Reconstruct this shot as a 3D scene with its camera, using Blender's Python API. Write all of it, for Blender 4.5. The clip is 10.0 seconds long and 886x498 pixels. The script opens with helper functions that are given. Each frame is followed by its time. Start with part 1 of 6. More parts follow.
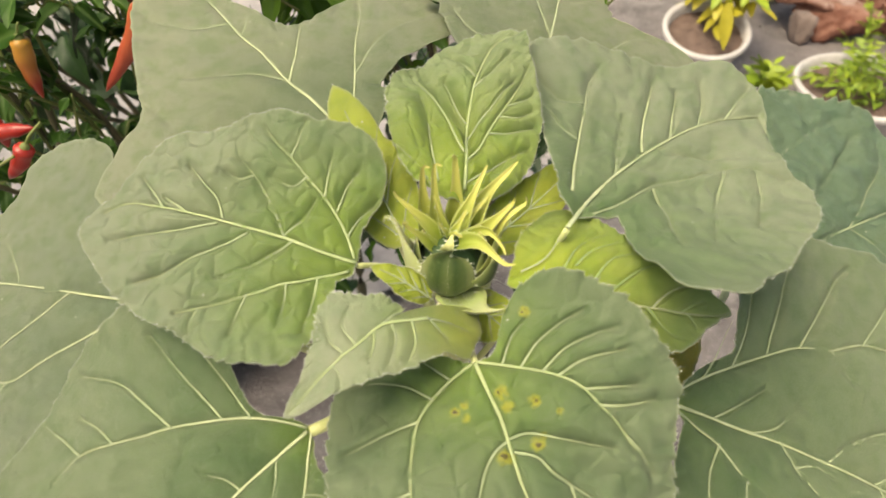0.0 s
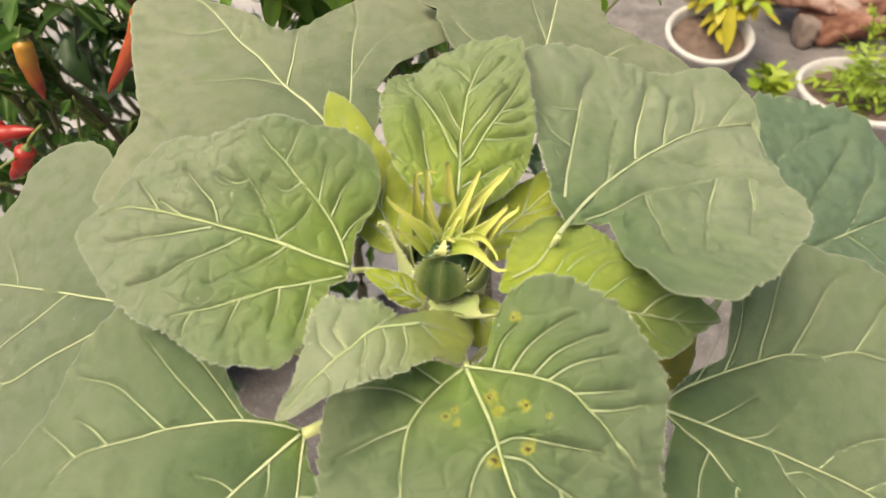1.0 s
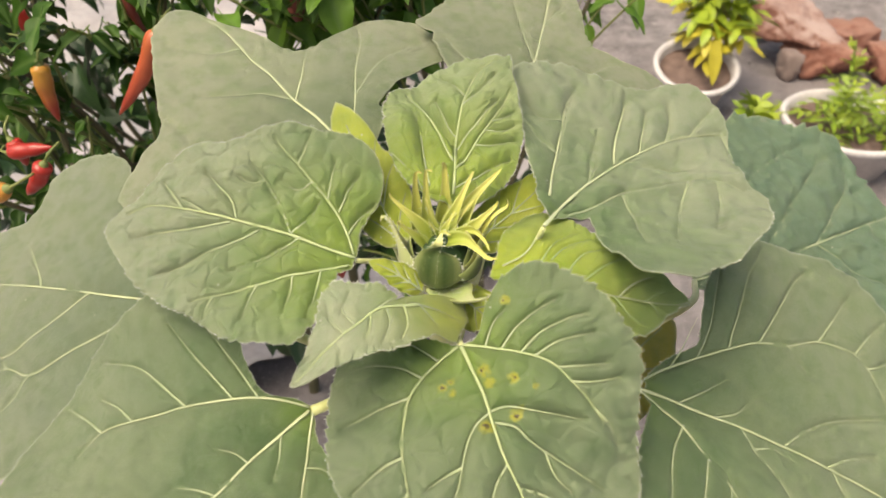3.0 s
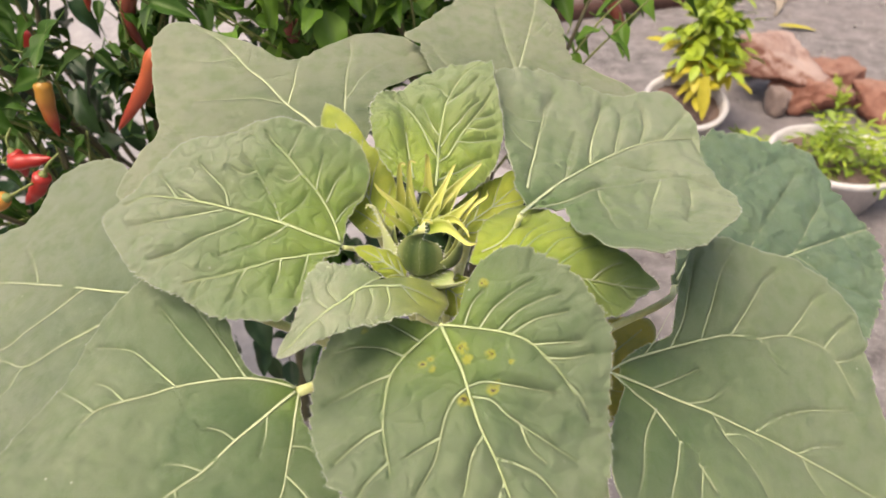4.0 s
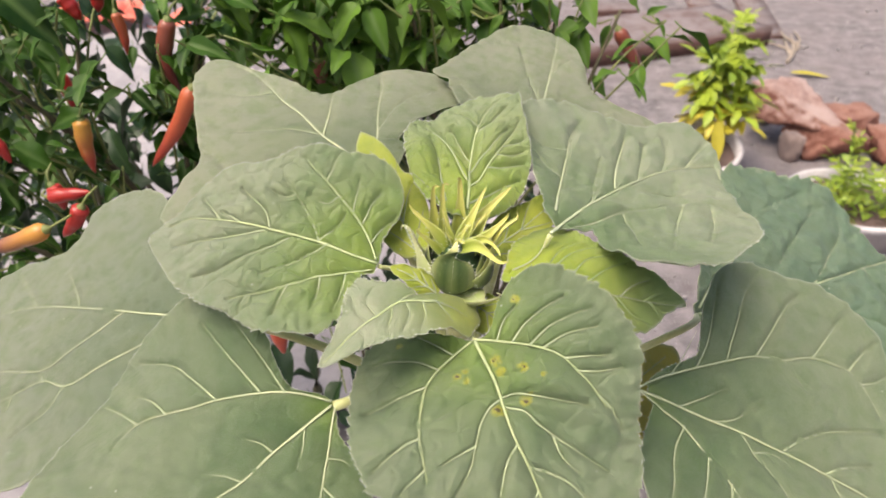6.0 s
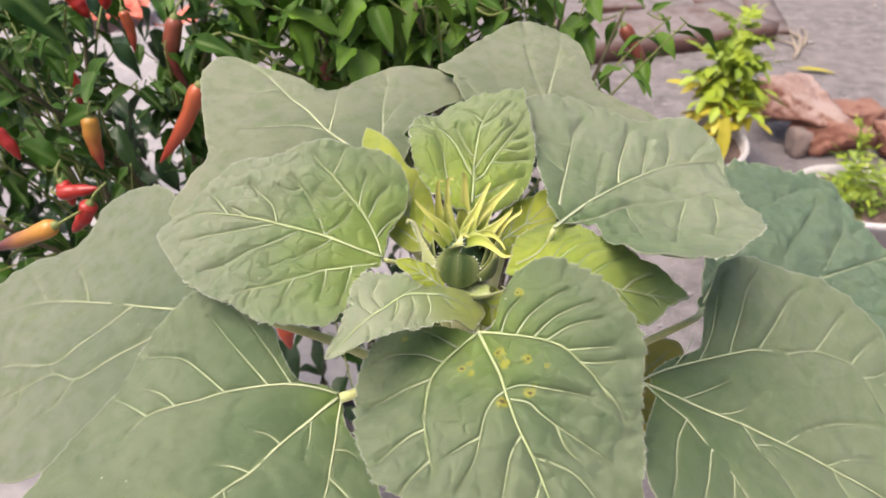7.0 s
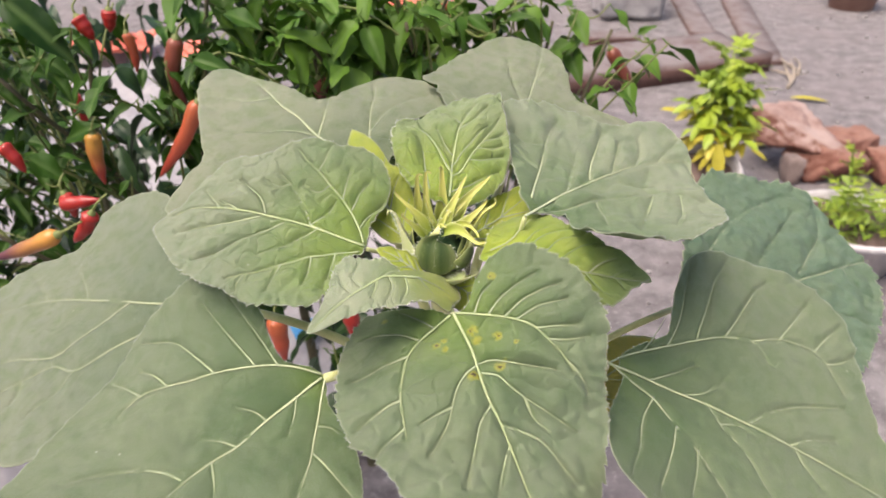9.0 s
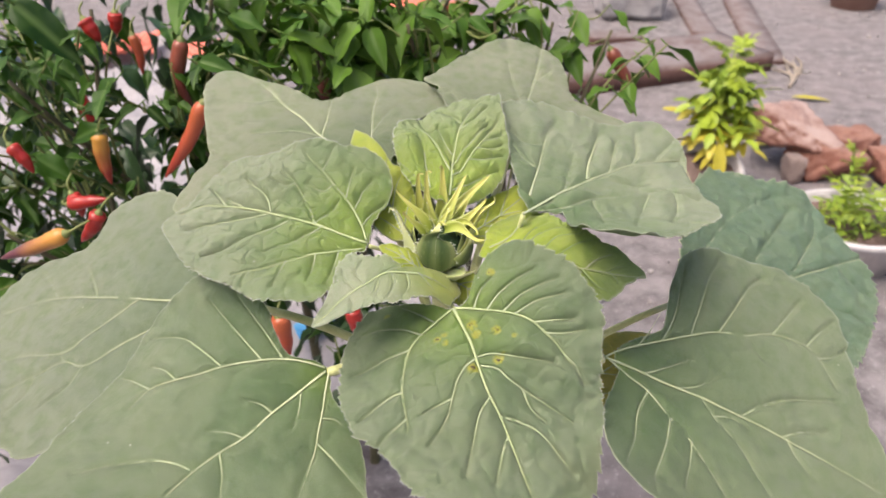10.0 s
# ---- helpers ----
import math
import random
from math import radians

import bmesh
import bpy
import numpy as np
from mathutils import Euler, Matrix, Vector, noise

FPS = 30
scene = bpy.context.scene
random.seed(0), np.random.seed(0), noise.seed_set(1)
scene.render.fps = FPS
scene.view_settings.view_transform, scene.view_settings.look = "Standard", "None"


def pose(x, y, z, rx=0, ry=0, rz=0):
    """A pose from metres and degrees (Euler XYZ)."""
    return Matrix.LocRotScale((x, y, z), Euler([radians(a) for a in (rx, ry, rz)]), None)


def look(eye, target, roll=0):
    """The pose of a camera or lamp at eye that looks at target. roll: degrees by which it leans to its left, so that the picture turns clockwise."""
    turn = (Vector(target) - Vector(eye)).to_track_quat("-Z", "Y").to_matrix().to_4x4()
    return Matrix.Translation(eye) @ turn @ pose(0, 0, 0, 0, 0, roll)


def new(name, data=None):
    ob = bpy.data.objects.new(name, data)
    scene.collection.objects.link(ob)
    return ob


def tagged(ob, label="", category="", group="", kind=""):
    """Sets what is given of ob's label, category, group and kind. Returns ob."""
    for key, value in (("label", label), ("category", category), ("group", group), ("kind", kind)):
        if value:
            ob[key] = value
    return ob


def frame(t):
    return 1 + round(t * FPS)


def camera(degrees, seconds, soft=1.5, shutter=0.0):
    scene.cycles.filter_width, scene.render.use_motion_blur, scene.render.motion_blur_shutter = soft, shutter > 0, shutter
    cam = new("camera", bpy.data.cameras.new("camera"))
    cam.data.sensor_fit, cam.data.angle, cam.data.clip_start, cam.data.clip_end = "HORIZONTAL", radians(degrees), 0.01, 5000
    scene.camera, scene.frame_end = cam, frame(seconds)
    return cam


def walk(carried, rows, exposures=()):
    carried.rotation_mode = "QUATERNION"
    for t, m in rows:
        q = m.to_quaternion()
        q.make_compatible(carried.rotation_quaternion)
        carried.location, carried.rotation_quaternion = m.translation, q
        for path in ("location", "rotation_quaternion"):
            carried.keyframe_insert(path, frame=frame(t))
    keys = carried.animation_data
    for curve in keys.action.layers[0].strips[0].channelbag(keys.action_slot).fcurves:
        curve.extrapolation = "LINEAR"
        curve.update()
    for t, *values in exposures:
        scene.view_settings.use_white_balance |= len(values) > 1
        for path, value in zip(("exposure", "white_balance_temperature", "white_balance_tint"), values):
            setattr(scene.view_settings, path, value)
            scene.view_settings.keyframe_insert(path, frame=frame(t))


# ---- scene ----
cam = camera(62.83, 10.0)
PATH = [
    (0.0, look((0.0145, -0.1936, 1.0596), (-0.0049, 0.0043, 0.8769), -0.72)),
    (0.5, look((0.0131, -0.1950, 1.0617), (-0.0068, 0.0032, 0.8794), -0.44)),
    (1.0, look((0.0179, -0.1941, 1.0619), (-0.0026, 0.0041, 0.8797), -0.58)),
    (1.5, look((0.0183, -0.1951, 1.0627), (-0.0013, 0.0017, 0.8789), -0.43)),
    (2.0, look((0.0183, -0.1985, 1.0651), (-0.0012, -0.0002, 0.8829), -0.54)),
    (3.5, look((0.0227, -0.2350, 1.0685), (0.0045, -0.0245, 0.9003), 0.15)),
    (4.0, look((0.0265, -0.2437, 1.0616), (0.0086, -0.0288, 0.8993), 0.45)),
    (4.5, look((0.0200, -0.2539, 1.0550), (-0.0016, -0.0318, 0.9030), -0.06)),
    (5.0, look((0.0199, -0.2581, 1.0550), (-0.0027, -0.0338, 0.9064), -0.27)),
    (5.5, look((0.0204, -0.2581, 1.0578), (-0.0027, -0.0334, 0.9098), -0.16)),
    (7.0, look((0.0214, -0.2626, 1.0598), (-0.0047, -0.0390, 0.9107), -0.54)),
    (7.5, look((0.0239, -0.2624, 1.0597), (-0.0026, -0.0386, 0.9111), -0.58)),
    (8.0, look((0.0248, -0.2731, 1.0574), (-0.0013, -0.0457, 0.9141), -0.57)),
    (8.5, look((0.0303, -0.2850, 1.0509), (0.0039, -0.0553, 0.9115), -0.38)),
    (9.0, look((0.0341, -0.2863, 1.0543), (0.0067, -0.0565, 0.9152), -0.79)),
    (9.5, look((0.0347, -0.2919, 1.0561), (0.0072, -0.0618, 0.9175), -0.76)),
    (10.0, look((0.0359, -0.2943, 1.0577), (0.0076, -0.0646, 0.9186), -0.98)),
]
walk(cam, PATH, ((0.0, 0.56, 8250, 0), (2.2, 0.58, 8050, 2), (5.0, 0.65, 7250, 11), (10.0, 0.66, 6850, 12)))
cam.data.dof.use_dof = True  # a small lens focused on the bud
cam.data.dof.focus_distance = 0.33
cam.data.dof.aperture_fstop = 16.0

# ---- light: open sky, thin cloud ----
world = bpy.data.worlds.new("sky")
scene.world = world
world.use_nodes = True
wn = world.node_tree
sky = wn.nodes.new("ShaderNodeTexSky")
sky.sky_type = 'NISHITA'
sky.sun_disc = False
sky.sun_elevation = radians(66)
sky.sun_rotation = radians(228)
sky.air_density = 1.0
sky.dust_density = 6.0
bg = wn.nodes["Background"]
bg.inputs["Strength"].default_value = 0.15
wn.links.new(sky.outputs[0], bg.inputs["Color"])
sun = bpy.data.lights.new("sun", 'SUN')
sun.energy = 1.9
sun.angle = radians(45)
sun.color = (1.0, 0.95, 0.88)
sun_ob = new("sun", sun)
sun_ob.matrix_world = look((-1.0, -0.9, 3.0), (0, 0, 0))

# ---- materials ----
def material(name):
    m = bpy.data.materials.new(name)
    m.use_nodes = True
    nt = m.node_tree
    return m, nt, nt.nodes["Principled BSDF"]


def add(nt, kind, **inputs):
    n = nt.nodes.new(kind)
    for k, v in inputs.items():
        n.inputs[k.replace("_", " ")].default_value = v
    return n


def ramp(nt, source, stops):
    r = nt.nodes.new("ShaderNodeValToRGB")
    while len(r.color_ramp.elements) < len(stops):
        r.color_ramp.elements.new(0.5)
    for e, (p, c) in zip(r.color_ramp.elements, stops):
        e.position = p
        e.color = (*c, 1) if len(c) == 3 else c
    nt.links.new(source, r.inputs[0])
    return r.outputs[0]


def mixed(nt, fac, a, b, how='MIX'):
    n = nt.nodes.new("ShaderNodeMix")
    n.data_type, n.blend_type = 'RGBA', how
    for socket, v in ((n.inputs[0], fac), (n.inputs[6], a), (n.inputs[7], b)):
        if isinstance(v, bpy.types.NodeSocket):
            nt.links.new(v, socket)
        elif isinstance(v, (int, float)):
            socket.default_value = v
        else:
            socket.default_value = (*v, 1)
    return n.outputs[2]


def bumped(nt, bsdf, height, strength, distance):
    b = add(nt, "ShaderNodeBump", Strength=strength, Distance=distance)
    nt.links.new(height, b.inputs["Height"])
    nt.links.new(b.outputs[0], bsdf.inputs["Normal"])
    return b


def speckle(nt, scale, detail=4.0, rough=0.6, coords=None):
    n = add(nt, "ShaderNodeTexNoise", Scale=scale, Detail=detail, Roughness=rough)
    if coords is None:
        coords = nt.nodes.new("ShaderNodeTexCoord").outputs["Object"]
    nt.links.new(coords, n.inputs["Vector"])
    return n.outputs["Fac"]


def leaf_material(name, old, young, sheen=0.35, pale_sheen=(0.225, 0.255, 0.160), passing_colour=(0.46, 0.58, 0.05), passing=0.16):
    """Hairy leaf blade: old and young pigment, blotches, a fine net of small veins, downy sheen, some light through it."""
    m, nt, b = material(name)
    tc = nt.nodes.new("ShaderNodeTexCoord").outputs["Object"]
    age = nt.nodes.new("ShaderNodeAttribute")
    age.attribute_name = "young"
    far = nt.nodes.new("ShaderNodeAttribute")
    far.attribute_name = "far"
    # outer blade turns paler: sage pigment plus sky sheen put into the colour
    spread = mixed(nt, 0.5, far.outputs["Color"], speckle(nt, 22, 4, 0.6, tc), 'ADD')
    col = mixed(nt, ramp(nt, spread, [(0.44, (0, 0, 0)), (1.04, (0.86, 0.86, 0.86))]), old, pale_sheen)
    col = mixed(nt, age.outputs["Fac"], col, young)
    dark = speckle(nt, 120, 4, 0.6, tc)
    col = mixed(nt, ramp(nt, dark, [(0.34, (0.6, 0.6, 0.6)), (0.56, (0, 0, 0))]), col, mixed(nt, 1.0, col, (0.50, 0.70, 0.48), 'MULTIPLY'))
    blotch = speckle(nt, 45, 3, 0.5, tc)
    col = mixed(nt, ramp(nt, blotch, [(0.35, (0, 0, 0)), (0.7, (1, 1, 1))]), col, mixed(nt, 0.25, col, (0.24, 0.30, 0.13)))
    net = nt.nodes.new("ShaderNodeTexVoronoi")
    net.feature = 'DISTANCE_TO_EDGE'
    net.inputs["Scale"].default_value = 190
    warp = mixed(nt, 0.12, tc, add(nt, "ShaderNodeTexNoise", Scale=60.0).outputs["Color"], 'ADD')
    nt.links.new(warp, net.inputs["Vector"])
    lines = ramp(nt, net.outputs["Distance"], [(0.0, (1, 1, 1)), (0.09, (0, 0, 0))])
    col = mixed(nt, mixed(nt, 1.0, lines, (0.16, 0.16, 0.16), 'MULTIPLY'), col, (0.48, 0.56, 0.32))
    hair = speckle(nt, 1500, 2, 0.7, tc)
    col = mixed(nt, ramp(nt, hair, [(0.60, (0, 0, 0)), (0.80, (0.35, 0.35, 0.35))]), col, (0.48, 0.52, 0.36))
    dots = nt.nodes.new("ShaderNodeTexVoronoi")
    dots.inputs["Scale"].default_value = 105
    nt.links.new(tc, dots.inputs["Vector"])
    speck = ramp(nt, dots.outputs["Distance"], [(0.0, (1, 1, 1)), (0.040, (0.9, 0.9, 0.9)), (0.065, (0, 0, 0))])
    patchy = ramp(nt, speckle(nt, 34, 2, 0.5, tc), [(0.46, (0, 0, 0)), (0.58, (1, 1, 1))])
    col = mixed(nt, mixed(nt, 1.0, speck, patchy, 'MULTIPLY'), col, (0.66, 0.69, 0.50))
    along_rib = nt.nodes.new("ShaderNodeAttribute")
    along_rib.attribute_name = "rib"
    col = mixed(nt, mixed(nt, 1.0, along_rib.outputs["Color"], (0.30, 0.30, 0.30), 'MULTIPLY'), col, mixed(nt, 0.5, col, (0.52, 0.58, 0.30)))
    rim = nt.nodes.new("ShaderNodeAttribute")
    rim.attribute_name = "rim"
    col = mixed(nt, mixed(nt, 1.0, rim.outputs["Color"], (0.60, 0.60, 0.60), 'MULTIPLY'), col, (0.60, 0.65, 0.45))
    sick = nt.nodes.new("ShaderNodeAttribute")
    sick.attribute_name = "sick"
    ragged = mixed(nt, 1.0, sick.outputs["Color"], ramp(nt, speckle(nt, 420, 4, 0.8, tc), [(0.30, (0.05, 0.25, 0.25)), (0.62, (1, 1, 1))]), 'MULTIPLY')
    col = mixed(nt, ramp(nt, ragged, [(0.26, (0, 0, 0)), (0.60, (0.85, 0.85, 0.85))]), col, (0.60, 0.58, 0.04))
    col = mixed(nt, ramp(nt, ragged, [(0.70, (0, 0, 0)), (0.80, (1, 1, 1))]), col, (0.07, 0.025, 0.01))
    nt.links.new(col, b.inputs["Base Color"])
    b.inputs["Roughness"].default_value = 0.66
    b.inputs["Specular IOR Level"].default_value = 0.25
    b.inputs["Sheen Weight"].default_value = sheen
    b.inputs["Sheen Roughness"].default_value = 0.5
    b.inputs["Sheen Tint"].default_value = (0.95, 0.97, 0.88, 1)
    rough = mixed(nt, 0.35, mixed(nt, 0.5, speckle(nt, 260, 4, 0.6, tc), hair), mixed(nt, 1.0, (1, 1, 1), lines, 'SUBTRACT'))
    bumped(nt, b, rough, 0.9, 0.0013)
    t = add(nt, "ShaderNodeBsdfTranslucent")
    t.inputs["Color"].default_value = (*passing_colour, 1)
    mix = add(nt, "ShaderNodeMixShader", Fac=passing)
    nt.links.new(b.outputs[0], mix.inputs[1])
    nt.links.new(t.outputs[0], mix.inputs[2])
    thin = add(nt, "ShaderNodeMath")
    thin.operation = 'MULTIPLY_ADD'
    thin.inputs[1].default_value, thin.inputs[2].default_value = 0.12, passing
    nt.links.new(age.outputs["Fac"], thin.inputs[0])
    nt.links.new(thin.outputs[0], mix.inputs[0])
    nt.links.new(mix.outputs[0], nt.nodes["Material Output"].inputs["Surface"])
    return m


def plain(name, a, b2, scale=60, rough=0.6, bump=0.2, dist=0.001, sheen=0.0, metal=0.0):
    """A surface of two close colours mottled at two scales, with fine relief."""
    m, nt, b = material(name)
    tc = nt.nodes.new("ShaderNodeTexCoord").outputs["Object"]
    big, small = speckle(nt, scale, 4, 0.6, tc), speckle(nt, scale * 9, 3, 0.6, tc)
    both = mixed(nt, 0.4, big, small)
    nt.links.new(ramp(nt, both, [(0.35, a), (0.65, b2)]), b.inputs["Base Color"])
    b.inputs["Roughness"].default_value = rough
    b.inputs["Sheen Weight"].default_value = sheen
    b.inputs["Metallic"].default_value = metal
    bumped(nt, b, both, bump, dist)
    return m


LEAF = leaf_material("leaf_mature", (0.128, 0.245, 0.078), (0.36, 0.54, 0.030), 0.30, (0.390, 0.445, 0.310))
LEAF_YOUNG = leaf_material("leaf_young", (0.22, 0.35, 0.095), (0.50, 0.68, 0.045), 0.28, (0.36, 0.46, 0.22))
# greyer, paler blade for the two leaves at the back
LEAF_GREY = leaf_material("leaf_greyish", (0.200, 0.250, 0.150), (0.25, 0.34, 0.08), 0.16, (0.43, 0.45, 0.325))
LEAF_DULL = leaf_material("leaf_dull", (0.165, 0.235, 0.145), (0.22, 0.31, 0.08), 0.20, (0.330, 0.370, 0.270))
LEAF_DARK = leaf_material("leaf_shaded", (0.070, 0.165, 0.100), (0.11, 0.20, 0.06), 0.25, (0.135, 0.250, 0.165))
LEAF_YELLOW = leaf_material("leaf_budding", (0.54, 0.62, 0.07), (0.60, 0.70, 0.05), 0.15, (0.50, 0.56, 0.12), (0.6, 0.68, 0.05), 0.05)
LEAF_PALE = leaf_material("leaf_downy", (0.33, 0.43, 0.18), (0.60, 0.68, 0.05), 0.45, (0.46, 0.52, 0.33))
LEAF_GREEN = leaf_material("leaf_green", (0.100, 0.190, 0.068), (0.32, 0.52, 0.028), 0.26, (0.250, 0.312, 0.190))
LEAF_POINTED = leaf_material("leaf_pointed", (0.15, 0.29, 0.06), (0.64, 0.78, 0.03), 0.20, (0.20, 0.32, 0.10), (0.55, 0.68, 0.05), 0.14)
VEIN_FINE = plain("fine_vein", (0.29, 0.355, 0.185), (0.40, 0.455, 0.27), 120, 0.6, 0.15, 0.0004, 0.3)
VEIN_SOFT = plain("young_leaf_vein", (0.29, 0.36, 0.15), (0.40, 0.455, 0.235), 120, 0.6, 0.15, 0.0004, 0.3)
VEIN = plain("leaf_vein", (0.33, 0.38, 0.20), (0.44, 0.48, 0.29), 120, 0.55, 0.15, 0.0004, 0.3)
STALK = plain("leaf_stalk", (0.48, 0.51, 0.20), (0.62, 0.64, 0.32), 90, 0.5, 0.2, 0.0005, 0.3)


def bract_material(name, base, tip, turn=(0.2, 0.75)):
    m, nt, b = material(name)
    tc = nt.nodes.new("ShaderNodeTexCoord").outputs["Object"]
    age = nt.nodes.new("ShaderNodeAttribute")
    age.attribute_name = "young"
    col = mixed(nt, ramp(nt, age.outputs["Fac"], [(turn[0], (0, 0, 0)), (turn[1], (1, 1, 1))]), base, tip)
    fleck = speckle(nt, 700, 3, 0.6, tc)
    rim = nt.nodes.new("ShaderNodeAttribute")
    rim.attribute_name = "rim"
    col = mixed(nt, mixed(nt, 1.0, rim.outputs["Color"], (0.7, 0.7, 0.7), 'MULTIPLY'), col, (0.40, 0.44, 0.17))
    col = mixed(nt, ramp(nt, fleck, [(0.55, (0, 0, 0)), (0.80, (0.22, 0.22, 0.22))]), col, mixed(nt, 0.4, col, (0.6, 0.62, 0.35)))
    nt.links.new(col, b.inputs["Base Color"])
    b.inputs["Roughness"].default_value = 0.5
    b.inputs["Sheen Weight"].default_value = 0.12
    b.inputs["Subsurface Weight"].default_value = 0.15
    b.inputs["Subsurface Radius"].default_value = (0.0015, 0.002, 0.0006)
    bumped(nt, b, fleck, 0.3, 0.0004)
    return m


# darker vein green: the shade of the vein grooves is put into it
VEIN_DARK = plain("shaded_vein", (0.20, 0.30, 0.10), (0.34, 0.43, 0.19), 150, 0.6, 0.15, 0.0004, 0.2)
BUD = plain("bud_green", (0.016, 0.045, 0.010), (0.035, 0.085, 0.018), 400, 0.55, 0.4, 0.0006, 0.1)
BRACT = bract_material("bract_yellow_green", (0.22, 0.285, 0.030), (0.50, 0.48, 0.125), (0.10, 0.75))
BRACT_GREEN = bract_material("bract_green", (0.027, 0.058, 0.006), (0.62, 0.60, 0.25), (0.80, 0.90))
BRACT_PALE = bract_material("bract_pale", (0.30, 0.38, 0.15), (0.55, 0.56, 0.30))
HAIR = plain("white_hair", (0.7, 0.72, 0.62), (0.85, 0.86, 0.78), 300, 0.6, 0.0, 0.001)
OLD_LEAF = leaf_material("leaf_yellowing", (0.50, 0.42, 0.03), (0.5, 0.42, 0.05), 0.15, (0.56, 0.48, 0.06), (0.5, 0.4, 0.03))


def dusty(name, a, b2, dust, scale=14, bump=0.6):
    """A rough brick surface with pale dust settled on what faces up."""
    m, nt, b = material(name)
    tc = nt.nodes.new("ShaderNodeTexCoord").outputs["Object"]
    big, small = speckle(nt, scale, 5, 0.65, tc), speckle(nt, scale * 8, 4, 0.7, tc)
    both = mixed(nt, 0.45, big, small)
    col = ramp(nt, both, [(0.35, a), (0.65, b2)])
    up = nt.nodes.new("ShaderNodeSeparateXYZ")
    nt.links.new(nt.nodes.new("ShaderNodeNewGeometry").outputs["Normal"], up.inputs[0])
    cover = mixed(nt, 1.0, ramp(nt, up.outputs["Z"], [(0.35, (0, 0, 0)), (0.9, (0.9, 0.9, 0.9))]), ramp(nt, big, [(0.3, (0.25, 0.25, 0.25)), (0.6, (1, 1, 1))]), 'MULTIPLY')
    nt.links.new(mixed(nt, cover, col, dust), b.inputs["Base Color"])
    b.inputs["Roughness"].default_value = 0.93
    bumped(nt, b, both, bump, 0.008)
    return m

# ---- building helpers ----
def part(name, mesh, mat, parent=None, label="", m=None):
    """Links a mesh (or bmesh) as one object under a thing or part."""
    if isinstance(mesh, bmesh.types.BMesh):
        data = bpy.data.meshes.new(name)
        mesh.to_mesh(data)
        mesh.free()
        mesh = data
    ob = new(name, mesh)
    if mat is not None and not mesh.materials:
        mesh.materials.append(mat)
    if parent is not None:
        ob.parent = parent
    if m is not None:
        ob.matrix_basis = m
    if label:
        ob["label"] = label
    return ob


def from_arrays(name, verts, faces, smooth=True):
    me = bpy.data.meshes.new(name)
    me.from_pydata([tuple(v) for v in verts], [], [tuple(f) for f in faces])
    if smooth:
        me.polygons.foreach_set("use_smooth", [True] * len(me.polygons))
    me.update()
    return me


def smooth_line(points, n):
    """n points evenly spread along a Catmull-Rom line through the given ones."""
    p = np.array(points, float)
    p = np.vstack([2 * p[0] - p[1], p, 2 * p[-1] - p[-2]])
    out = []
    for i in range(1, len(p) - 2):
        for t in np.linspace(0, 1, 12, endpoint=False):
            a, b, c, d = p[i - 1], p[i], p[i + 1], p[i + 2]
            out.append(0.5 * (2 * b + (c - a) * t + (2 * a - 5 * b + 4 * c - d) * t ** 2 + (3 * b - a - 3 * c + d) * t ** 3))
    out = np.array(out + [p[-2]])
    s = np.r_[0, np.cumsum(np.linalg.norm(np.diff(out, axis=0), axis=1))]
    return np.stack([np.interp(np.linspace(0, s[-1], n), s, out[:, k]) for k in range(out.shape[1])], 1)


def tube(name, line, radius, sides=8, flat=1.0, up=(0, 0, 1), caps=True):
    """A tube along a line; radius: a number for each point, flat: height over width."""
    line = np.array(line, float)
    n = len(line)
    radius = np.ones(n) * radius
    tang = np.gradient(line, axis=0)
    tang /= np.linalg.norm(tang, axis=1)[:, None] + 1e-12
    side = np.cross(tang, np.array(up, float) if np.ndim(up) == 1 else up)
    bad = np.linalg.norm(side, axis=1) < 1e-3
    side[bad] = np.cross(tang[bad], (1, 0, 0.1))
    side /= np.linalg.norm(side, axis=1)[:, None]
    top = np.cross(side, tang)
    verts, faces = [], []
    for i in range(n):
        for k in range(sides):
            a = 2 * math.pi * k / sides
            verts.append(line[i] + radius[i] * (math.cos(a) * side[i] + flat * math.sin(a) * top[i]))
    for i in range(n - 1):
        for k in range(sides):
            k2 = (k + 1) % sides
            faces.append((i * sides + k, i * sides + k2, (i + 1) * sides + k2, (i + 1) * sides + k))
    if caps:
        faces += [tuple(range(sides))[::-1], tuple(range((n - 1) * sides, n * sides))]
    return from_arrays(name, verts, faces)


def empty(name, m=None):
    ob = new(name)
    ob.empty_display_size = 0.02
    if m is not None:
        ob.matrix_basis = m
    return ob


def around(values, angles):
    """Closed smooth interpolation of evenly spaced values at the given angles (radians from -pi)."""
    v = np.array(values, float)
    n = len(v)
    x = (np.asarray(angles) + math.pi) / (2 * math.pi) * n
    i = np.floor(x).astype(int)
    t = x - i
    a, b, c, d = v[(i - 1) % n], v[i % n], v[(i + 1) % n], v[(i + 2) % n]
    return 0.5 * (2 * b + (c - a) * t + (2 * a - 5 * b + 4 * c - d) * t ** 2 + (3 * b - a - 3 * c + d) * t ** 3)


